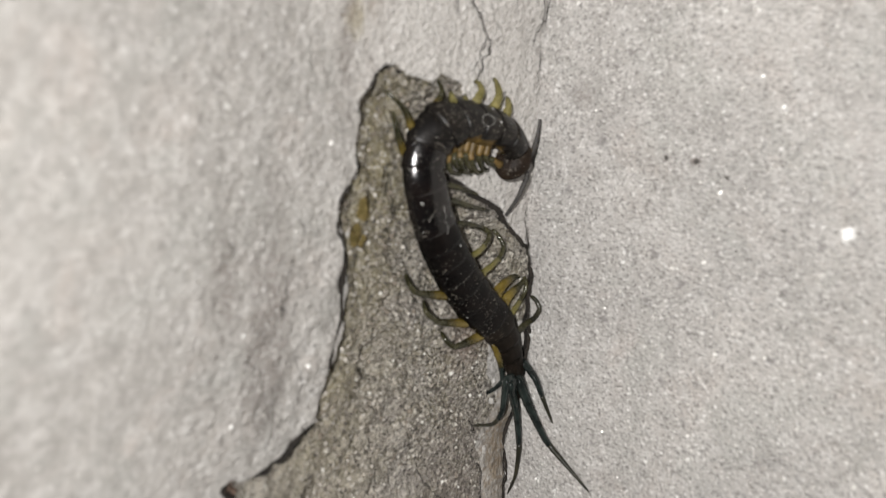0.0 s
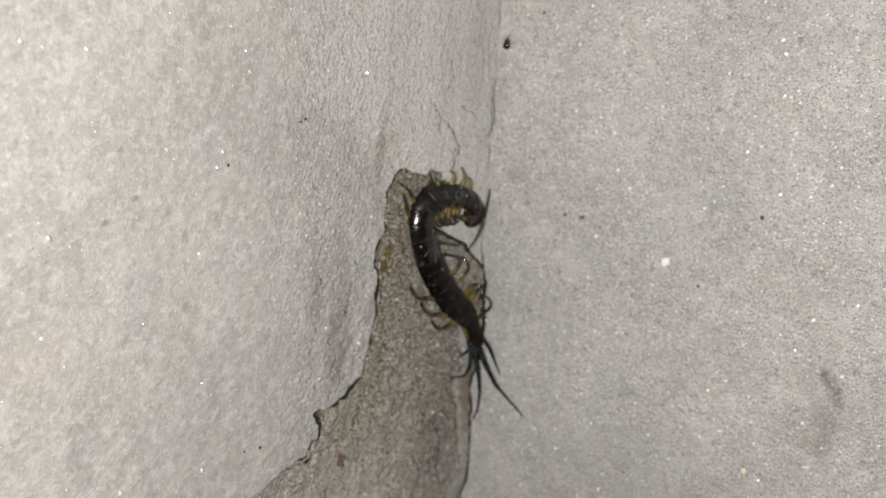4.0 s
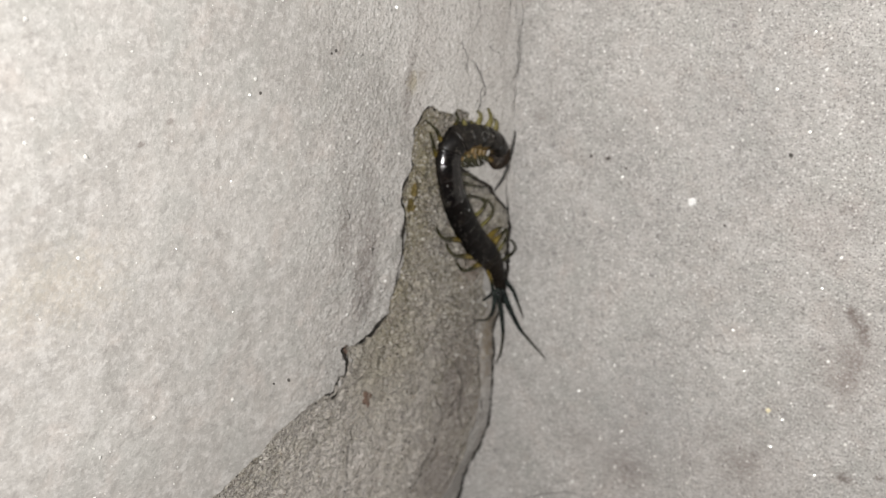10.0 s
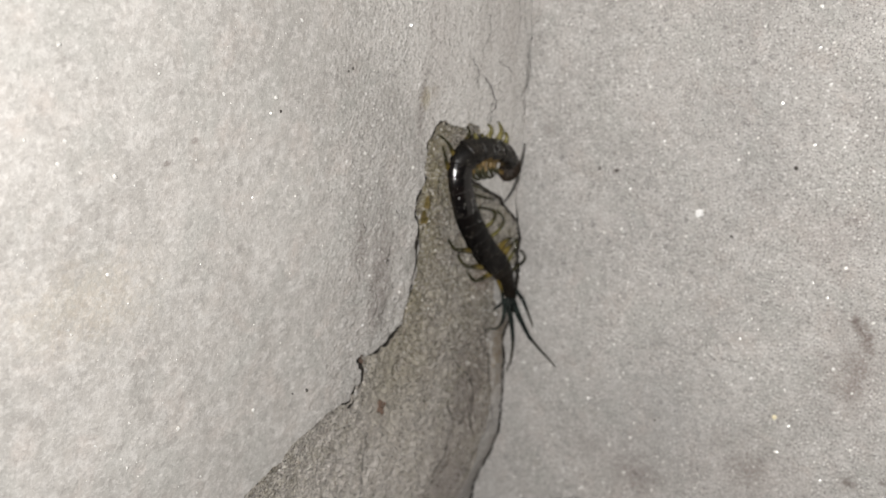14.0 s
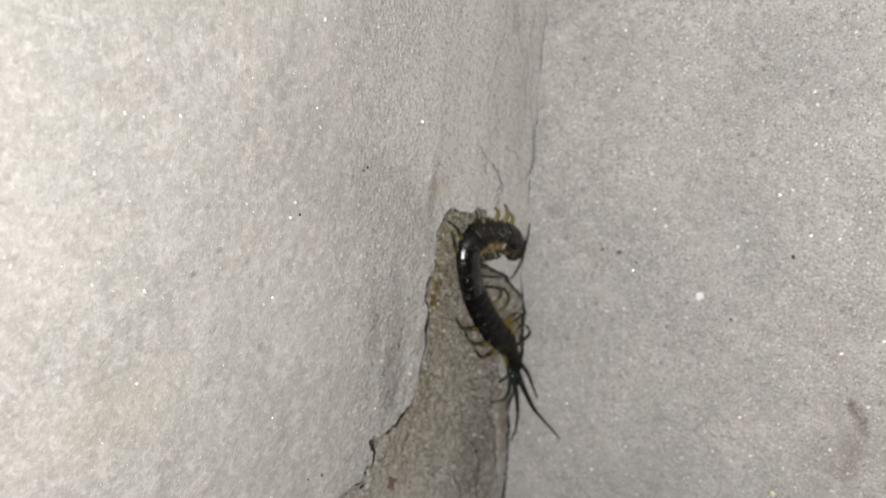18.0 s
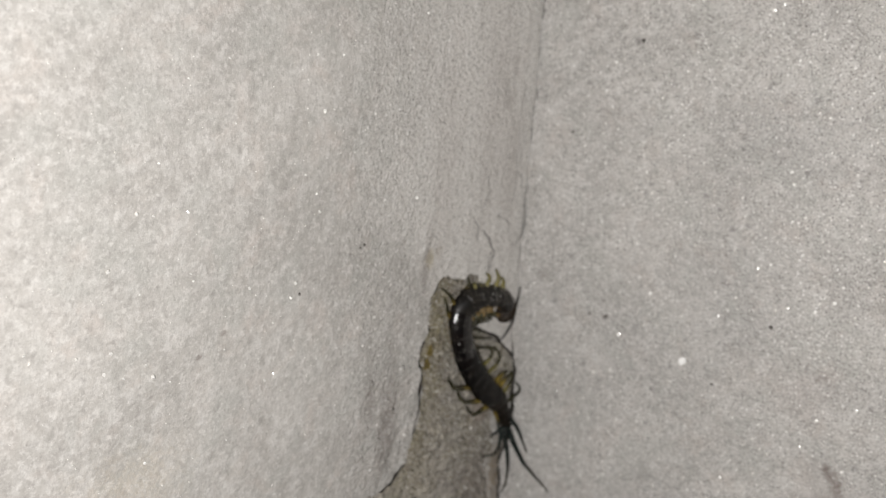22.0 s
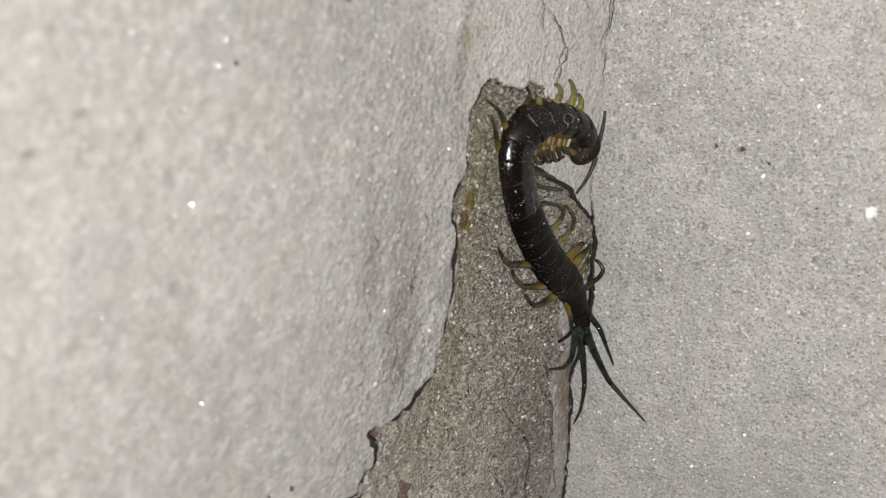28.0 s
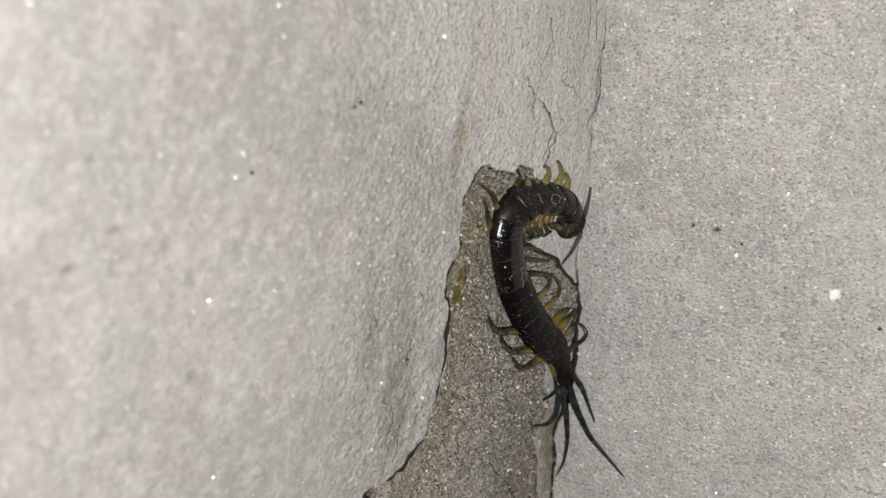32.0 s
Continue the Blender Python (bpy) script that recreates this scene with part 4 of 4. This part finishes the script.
    bent([(-6.7, 11.3, 12.8), (-5.9, 12.5, 11.4), (-5.4, 14.1, 9.4), (-5.8, 15.9, 7.9), (-7.1, 17.9, 8.2), (-8.3, 19.0, 8.8)])
    bent([(-7.2, 15.0, 16.6), (-6.4, 16.1, 15.2), (-6.0, 17.7, 13.7), (-6.4, 19.0, 12.6), (-7.6, 19.9, 12.7), (-8.5, 20.3, 14.5)])
    mid([(-7.7, 21.9, 21.1), (-7.3, 21.2, 17.6), (-7.4, 20.0, 13.8), (-8.2, 17.4, 9.3)])
    mid([(-8.2, 26.5, 24.4), (-7.6, 24.9, 18.5), (-8.1, 22.8, 10.1)])
    mid([(-8.3, 29.5, 25.3), (-7.8, 28.0, 19.6), (-7.9, 26.0, 12.7)])
    inner([(-7.9, 35.7, 26.5), (-7.5, 34.1, 27.0), (-7.4, 32.2, 25.9), (-7.4, 31.4, 23.1), (-8.0, 32.3, 21.2), (-8.5, 33.2, 22.0)])
    inner([(-7.5, 35.6, 25.2), (-7.1, 34.0, 25.5), (-7.1, 32.6, 24.2), (-7.6, 32.4, 21.9)])
    inner([(-6.8, 35.3, 22.6), (-6.4, 33.8, 22.5), (-6.5, 32.3, 20.9), (-7.0, 32.1, 18.6)])
    inner([(-7.1, 35.4, 23.9), (-6.7, 33.7, 24.0), (-6.7, 32.0, 22.6), (-7.0, 31.3, 19.9), (-7.5, 32.1, 18.3)])
    inner([(-6.4, 35.1, 21.3), (-6.1, 33.4, 21.1), (-6.3, 31.6, 19.3), (-6.6, 31.4, 16.6), (-7.1, 32.3, 15.0)])
    inner([(-5.3, 34.5, 18.0), (-5.4, 33.3, 16.8), (-5.8, 32.2, 13.8)])
    inner([(-5.8, 34.8, 19.6), (-5.7, 33.3, 19.0), (-6.0, 31.9, 17.2), (-6.4, 31.8, 15.0)])
    inner([(-5.0, 34.0, 16.4), (-5.1, 32.6, 15.2), (-5.5, 31.8, 12.8)])
    feeler([(-3.2, 33.1, 9.1), (-2.4, 34.2, 6.6), (-2.6, 36.1, 4.8), (-2.9, 38.5, 3.4), (-3.3, 40.9, 2.4)])
    feeler([(-3.2, 32.2, 9.4), (-2.4, 30.7, 7.1), (-3.0, 28.0, 7.4), (-4.0, 25.4, 7.6), (-6.0, 22.0, 7.7)])

legs()

# ---- loose things ----
def lay(name, bm, material, place, label, category, group="", turn=0.0):
    me = bpy.data.meshes.new(name)
    bm.to_mesh(me)
    bm.free()
    me.materials.append(material)
    ob = new(name, me)
    ob.matrix_basis = pose(*place, 0, 0, turn)
    return tagged(ob, label, category, group)


def face_x(y, z):
    return float(face(y, z)[0])


# pale grains that catch the torch
lay("quartz_chip", pebble(0.00135, 5, 0.55, sub=2), quartz_mat, (0.0562, 0.0284, 0.0004), "bright white quartz chip set in the cement floor", "stone chip")
lay("quartz_chip", pebble(0.0008, 8, 0.6, sub=2), amber_mat, (0.0873, -0.0285, 0.0003), "small yellowish quartz chip in the cement floor", "stone chip")


def glints(name, count, seed, place, label):
    """Many tiny flat flakes, tilted by chance."""
    rnd = random.Random(seed)
    verts, tris = [], []
    for _ in range(count):
        c, n = place(rnd)
        n = (Vector(n) + Vector((rnd.gauss(0, 0.5), rnd.gauss(0, 0.5), rnd.gauss(0, 0.5)))).normalized()
        a = n.orthogonal().normalized()
        b = n.cross(a)
        r = 0.00017 + 0.00046 * rnd.random() ** 2.6
        k = len(verts)
        for j in range(5):
            w = j * 1.2566 + rnd.uniform(-0.3, 0.3)
            verts.append(Vector(c) + a * (math.cos(w) * r) + b * (math.sin(w) * r * 0.8) + n * 0.00008)
        verts.append(Vector(c) - n * 0.0003)
        verts.append(Vector(c) + n * 0.00016)
        for j in range(5):
            tris += [(k + j, k + (j + 1) % 5, k + 6), (k + (j + 1) % 5, k + j, k + 5)]
    ob = new(name, mesh_of(name, [tuple(v) for v in verts], tris, glint_mat, False))
    return tagged(ob, label, "sand", kind="stuff")


glints("floor_glints", 2500, 3, lambda r: ((r.uniform(0.0, 0.2), r.uniform(-0.14, 0.22), 0.0003), (0, 0, 1)), "tiny bright mica flakes in the cement floor")


def wall_spot(r):
    y, z = r.uniform(-0.05, 0.14), r.uniform(0.055, 0.22)
    if y < -0.01 and z < 0.13:
        z = 0.14 + 0.06 * r.random()
    return (face_x(y, z) + 0.00005, y, z), (1, 0, 0.1)


glints("wall_glints", 420, 4, wall_spot, "tiny bright mica flakes in the wall plaster")

for k, (x, y) in enumerate([(76.1, -0.1), (38.5, -28.2), (19.2, -36.0), (52.2, -17.3), (42.2, -37.8), (67.1, -20.8), (88.9, -19.3), (36.6, -54.4), (61.6, -53.3), (72.9, -62.2), (43.0, -74.9), (98.8, 58.1), (68.1, 48.5), (69.1, 79.0), (-2.0, -3.5), (9.0, -18.5), (16.0, -19.3), (1.7, 57.1), (14.4, 51.4), (21.9, 120.5), (31.0, 120.9), (10.8, 80.7), (98.9, 96.6), (81.9, 91.1), (92.7, 79.4), (98.1, 71.8)]):
    lay("mica_chip", pebble((0.34 + 0.09 * (k % 4)) / 1000, 80 + k, 0.75), glint_mat, (x / 1000, y / 1000, 0.0002), "tiny glittering mica chip in the cement floor", "stone chip", "glittering chips", 41.0 * k)
for k, (y, z) in enumerate([(69.4, 141.3), (58.5, 109.1), (-18.1, 113.1), (-14.8, 137.1), (38.6, 53.7), (87.9, 157.1), (76.2, 164.7), (48.6, 152.8), (58.2, 172.8), (62.1, 107.5), (78.7, 57.8), (106.9, 98.9)]):
    lay("mica_chip", pebble((0.42 + 0.1 * (k % 4)) / 1000, 120 + k, 0.75), glint_mat, (face_x(y / 1000, z / 1000) + 0.0002, y / 1000, z / 1000), "tiny glittering mica chip in the wall plaster", "stone chip", "glittering chips", 41.0 * k)


def sand(name, count, seed, spot, material, label, least=0.00015, spread=2.5):
    """Many broken grains half sunk in a surface."""
    rnd = random.Random(seed)
    base = np.array([(0, 0, 1), (0.9, 0, 0.1), (0.28, 0.85, -0.1), (-0.72, 0.53, 0.15), (-0.72, -0.53, -0.1), (0.28, -0.85, 0.1), (0, 0, -1)])
    faces = [(0, i, i % 5 + 1) for i in range(1, 6)] + [(6, i % 5 + 1, i) for i in range(1, 6)]
    verts, tris = [], []
    while len(verts) < count * 7:
        place = spot(rnd)
        if place is None:
            continue
        r = least * (1 + spread * rnd.random() ** 3)
        turn = Euler((rnd.uniform(0, 6), rnd.uniform(0, 6), rnd.uniform(0, 6))).to_matrix()
        k = len(verts)
        for b in base:
            verts.append(tuple(Vector(place) + turn @ (Vector(b) * r * rnd.uniform(0.7, 1.2))))
        tris += [(a + k, b + k, c + k) for a, b, c in faces]
    return tagged(new(name, mesh_of(name, verts, tris, material, False)), label, "sand", kind="stuff")


def grain_material():
    """Each grain has its own shade: dark, tan, grey or white."""
    n = Nodes("sand grains")
    geo = n.t.nodes.new("ShaderNodeNewGeometry")
    ramp_node = n.t.nodes.new("ShaderNodeValToRGB")
    n.put(ramp_node.inputs[0], geo.outputs["Random Per Island"])
    cr = ramp_node.color_ramp
    cr.interpolation = "CONSTANT"
    cr.elements[0].color = (0.1, 0.087, 0.073, 1)
    cr.elements[1].position, cr.elements[1].color = 0.24, (0.25, 0.212, 0.17, 1)
    for pos, col in ((0.38, (0.4, 0.36, 0.305, 1)), (0.7, (0.54, 0.505, 0.45, 1)), (0.95, (0.8, 0.78, 0.72, 1))):
        cr.elements.new(pos).color = col
    n.set(Base_Color=ramp_node.outputs[0], Roughness=0.75)
    return n.m


HOLE = LEFT_EDGE + LOW_EDGE + RIGHT_EDGE + TONGUE + TOP_EDGE


def mortar_spot(r):
    y, z = r.uniform(-0.1, 0.052), r.uniform(0.0, 0.052) if r.random() < 0.6 else r.uniform(0.03, 0.13)
    if float(outline_distance(np.array([y]), np.array([z]), HOLE)[0]) < 0.0008:
        return None
    if float(line_distance(np.array([y]), np.array([z]), RIGHT_EDGE[-1:] + TONGUE)[0]) < 0.0022:
        return None
    return face_x(y, z) + 0.00002, y, z


grain_mat = grain_material()
sand("mortar_sand", 6500, 9, mortar_spot, grain_mat, "coarse dark, tan and white sand grains in the bare mortar")
sand("mortar_gravel", 600, 15, mortar_spot, grain_mat, "larger dark, tan and pale grains in the bare mortar", 0.00034, 1.1)

def floor_spot(r):
    return r.uniform(0.002, 0.15), r.uniform(-0.11, 0.16), 0.0


def floor_grain_material():
    n = Nodes("floor sand grains")
    geo = n.t.nodes.new("ShaderNodeNewGeometry")
    ramp_node = n.t.nodes.new("ShaderNodeValToRGB")
    n.put(ramp_node.inputs[0], geo.outputs["Random Per Island"])
    cr = ramp_node.color_ramp
    cr.interpolation = "CONSTANT"
    cr.elements[0].color = (0.2, 0.185, 0.17, 1)
    cr.elements[1].position, cr.elements[1].color = 0.3, (0.4, 0.37, 0.335, 1)
    for pos, col in ((0.55, (0.5, 0.475, 0.44, 1)), (0.85, (0.68, 0.655, 0.62, 1))):
        cr.elements.new(pos).color = col
    n.set(Base_Color=ramp_node.outputs[0], Roughness=0.7)
    return n.m


sand("floor_sand", 9000, 21, floor_spot, floor_grain_material(), "fine grey, tan and pale sand grains in the cement floor", 0.00013, 1.6)

def grit_spot(r):
    return r.uniform(0.004, 0.15), r.uniform(-0.1, 0.15), 0.00005


sand("floor_grit", 420, 23, grit_spot, grit_mat, "scattered tiny dark grains in the cement floor", 0.00012, 1.5)

# flakes of plaster at the broken edge
for k, (y, z, r) in enumerate([(32.4, 46.2, 0.7), (28.6, 48.4, 0.9), (29.9, 25.2, 0.9), (11.4, 47.2, 0.8), (13.5, 46.8, 0.5), (22.5, 47.5, 0.6), (40.5, 46.6, 0.5), (-17.5, 6.5, 0.9), (-28, 7.2, 0.8), (-20.5, 68, 0.9), (-26, 73, 1.0), (49.5, 33, 0.6)]):
    lay("plaster_flake", pebble(r / 1000, 60 + k, 0.6), plaster_mat, (face_x(y / 1000, z / 1000) + 0.0002, y / 1000, z / 1000), "small pale flake of plaster stuck to the mortar edge", "plaster flake", "plaster flakes", 33.0 * k)
# dark grit
for k, (x, y, r) in enumerate([(22.6, 36.8, 0.55), (28.4, 37, 0.6), (81.9, 46.5, 0.8), (66.7, 23.4, 0.6), (34.5, 34.9, 0.4), (51, -41, 0.4), (9.5, 96.5, 0.6), (12.5, 96.2, 0.6), (30, 128, 0.8)]):
    lay("grit", pebble(r / 1000, k, 0.5), grit_mat, (x / 1000, y / 1000, 0.0001), "small dark grain in the cement floor", "grit", "dark grains")
for k, (y, z, r) in enumerate([(67.9, 80, 0.5), (67.2, 81.5, 0.4), (58.7, 105.6, 0.55), (-18.6, 93.7, 0.6), (-18.0, 99, 0.4), (12, 62, 0.4)]):
    lay("grit", pebble(r / 1000, 20 + k, 0.6), grit_mat, (face_x(y / 1000, z / 1000) + 0.0001, y / 1000, z / 1000), "small dark grain in the wall plaster", "grit", "dark grains")
def crumb(size, seed):
    """A few broken lumps baked together."""
    bm = bmesh.new()
    rnd = random.Random(seed)
    for k in range(7):
        pebble(size * rnd.uniform(0.3, 0.6), seed + k, 0.7, bm, (rnd.uniform(-0.2, 0.2) * size, rnd.gauss(0, 0.6) * size, rnd.gauss(0, 0.6) * size), 2)
    return bm


lay("brick_crumb", crumb(0.0019, 40), rust_mat, (face_x(-0.0376, 0.0576) + 0.0002, -0.0376, 0.0576), "reddish brown brick crumb in the bare mortar", "crumb")
lay("brick_crumb", crumb(0.0013, 60), rust_mat, (face_x(-0.0165, 0.0705) + 0.0002, -0.0165, 0.0705), "reddish crumb at the edge of the plaster", "crumb")


def scrap(y, z, size, turn, seed, label):
    """A small torn scrap, bent a little, leaning on the mortar."""
    rnd = random.Random(seed)
    bm = bmesh.new()
    x = face_x(y / 1000, z / 1000) + 0.0005
    hub = bm.verts.new((x + 0.0006, y / 1000, z / 1000))
    ring = []
    for i in range(11):
        a = i * 2 * math.pi / 11
        r = size * rnd.uniform(0.75, 1.1) * (0.62 + 0.38 * abs(math.cos(a * 1.5))) / 1000
        u, v = r * math.cos(a + turn) * 1.25, r * math.sin(a + turn)
        ring.append(bm.verts.new((x + 0.0004 * math.cos(2 * a) + rnd.uniform(-1, 1) * 0.00015, y / 1000 + u, z / 1000 + v)))
    for i in range(11):
        bm.faces.new((hub, ring[i], ring[(i + 1) % 11]))
    bmesh.ops.solidify(bm, geom=bm.faces[:], thickness=0.00025)
    me = bpy.data.meshes.new("plant_scrap")
    bm.to_mesh(me)
    bm.free()
    me.materials.append(leaf_mat)
    tagged(new("plant_scrap", me), label, "plant scrap")


scrap(26.6, 43.6, 2.3, 0.3, 1, "yellowed dry plant scrap on the mortar")
scrap(22.2, 46.0, 1.9, 1.2, 2, "olive dry plant scrap at the plaster edge")
scrap(20.6, 43.5, 1.3, 2.2, 3, "small olive plant scrap on the mortar")


def thread(name, pts, r, material, label, category, n=60):
    me = bpy.data.meshes.new(name)
    bm = tube(spline(pts, n) / 1000, [r / 1000] * n, 5)
    bm.to_mesh(me)
    bm.free()
    me.materials.append(material)
    return tagged(new(name, me), label, category)


thread("hair", [(-3, -101, 0.2), (1.6, -95.8, 0.2), (9.3, -87.6, 0.4), (17.6, -81.6, 0.5), (25.8, -77.8, 0.5), (32, -76.7, 0.4), (39.3, -77.3, 0.3), (45.6, -79.6, 0.2), (52, -84, 0.2)], 0.12, hair_mat, "single dark curved hair lying on the floor", "hair")
thread("cobweb_thread", [(-6.4, 20, 6), (-3, 21.5, 3), (4, 22, 1), (10, 24.5, 0.2)], 0.03, web_mat, "thin grey cobweb thread between wall and floor", "cobweb", 20)

thread("fibre", [(face_x(y / 1000, z / 1000) * 1000 + 0.1, y, z) for y, z in ((43.1, 63.1), (43.5, 59.8), (43.5, 56.3), (43.3, 53.1), (42.6, 50.8))], 0.035, web_mat, "fine grey fibre lying on the wall plaster", "fibre", 24)


def on_body(k, a, lift):
    """A place on the back of the centipede, in millimetres."""
    q, t, sd, up = body_frame(int(k))
    h = float(HALF[int(k)])
    return tuple((q + sd * (math.sin(a) * h) + up * (math.cos(a) * h * 0.67 + lift / 1000)) * 1000)


thread("fibre", [on_body(52 + 4.2 * math.cos(w), -0.72 + 0.29 * math.sin(w), 0.22) for w in np.linspace(0, 6.0, 13)], 0.05, web_mat, "curled pale fibre lying on the centipede", "fibre", 40)
thread("fibre", [on_body(k, a, 0.12) for k, a in ((117, -0.42), (120, -0.36), (123, -0.4), (126, -0.22), (129, -0.33), (133, -0.12))], 0.026, web_mat, "kinked pale fibre lying on the centipede", "fibre", 30)
rnd = random.Random(31)
for k in range(34):
    q = on_body(rnd.uniform(16, 215), rnd.uniform(-1.0, 1.0), 0.0)
    lay("dust_crumb", pebble(rnd.choice((0.08, 0.1, 0.12, 0.2)) / 1000, 300 + k, 0.7), quartz_mat if k % 3 else grit_mat, [v / 1000 for v in q], "tiny pale crumb of dust on the centipede", "crumb", "dust crumbs", 50.0 * k)

def dust_spot(r):
    i = r.choice((0, 0, 1, 1, 2, 2, 3, 3, 4, 4, 5, 6, 8, 10, 12))
    k = edges[i + 1] + r.gauss(0.2, 0.8) if r.random() < 0.78 else r.uniform(4, 90)
    if r.random() < 0.12:
        k = r.uniform(90, 235)
    return [v / 1000 for v in on_body(min(max(k, 1), 240), r.uniform(-1.35, 1.35), 0.03)]


sand("plate_dust", 400, 78, dust_spot, dust_mat, "fine pale dust on the back of the centipede", 0.00004)

# ---- the small beetle ----
beetle = tagged(new("beetle"), "tiny shiny black beetle walking along the wall foot", "beetle")


def blob(rx, ry, rz, at):
    bm = bmesh.new()
    bmesh.ops.create_uvsphere(bm, u_segments=14, v_segments=10, radius=1)
    bmesh.ops.transform(bm, verts=bm.verts, matrix=Matrix.Translation(at) @ Matrix.Diagonal((rx, ry, rz, 1)))
    return bm


part("abdomen", blob(0.00115, 0.0013, 0.0009, (0, -0.0003, 0.0010)), bug_mat, beetle, "round shiny black abdomen")
part("chest", blob(0.0008, 0.0006, 0.0006, (0, 0.0010, 0.0009)), bug_mat, beetle)
bug_head = part("head", blob(0.0005, 0.0005, 0.0004, (0, 0.0017, 0.0008)), bug_mat, beetle)
for sgn in (-1, 1):
    part("feeler", tube([Vector((0.0002 * sgn, 0.002, 0.0009)), Vector((0.0006 * sgn, 0.0027, 0.0011)), Vector((0.0011 * sgn, 0.0031, 0.0008))], [0.00007] * 3, 5), bug_mat, bug_head)
    for y, fy in ((0.0010, 0.0016), (0.0003, 0.0003), (-0.0005, -0.0012)):
        part("leg", tube([Vector((0.0007 * sgn, y, 0.0007)), Vector((0.0015 * sgn, (y + fy) / 2, 0.0010)), Vector((0.0021 * sgn, fy, 0.0001))], [0.00012, 0.0001, 0.00005], 5), bug_mat, beetle)


def motions():
    walk(beetle, [(0, pose(-0.0045, 0.0752, 0.0004, 0, 0, 20)), (1, pose(-0.0042, 0.0755, 0.0003, 0, 0, 10)), (1.5, pose(-0.0034, 0.0758, 0.0002, 0, 0, -20)),
                  (2, pose(-0.0032, 0.0768, 0.0002, 0, 0, -25)), (2.5, pose(-0.0026, 0.0764, 0.0002, 0, 0, -10)), (3, pose(-0.0016, 0.0794, 0.0002, 0, 0, -20)),
                  (3.5, pose(-0.0021, 0.0829, 0.0002, 0, 0, 0)), (5.5, pose(-0.0009, 0.0992, 0.0002, 0, 0, -5)), (5.7, pose(-0.0009, 0.1015, 0.0002, 0, 0, -5)),
                  (10, pose(0.002, 0.17, 0.0002, 0, 0, -5)), (16, pose(0.004, 0.28, 0.0002, 0, 0, 5)), (32, pose(0.004, 0.5, 0.0002, 0, 0, 0))])


motions()
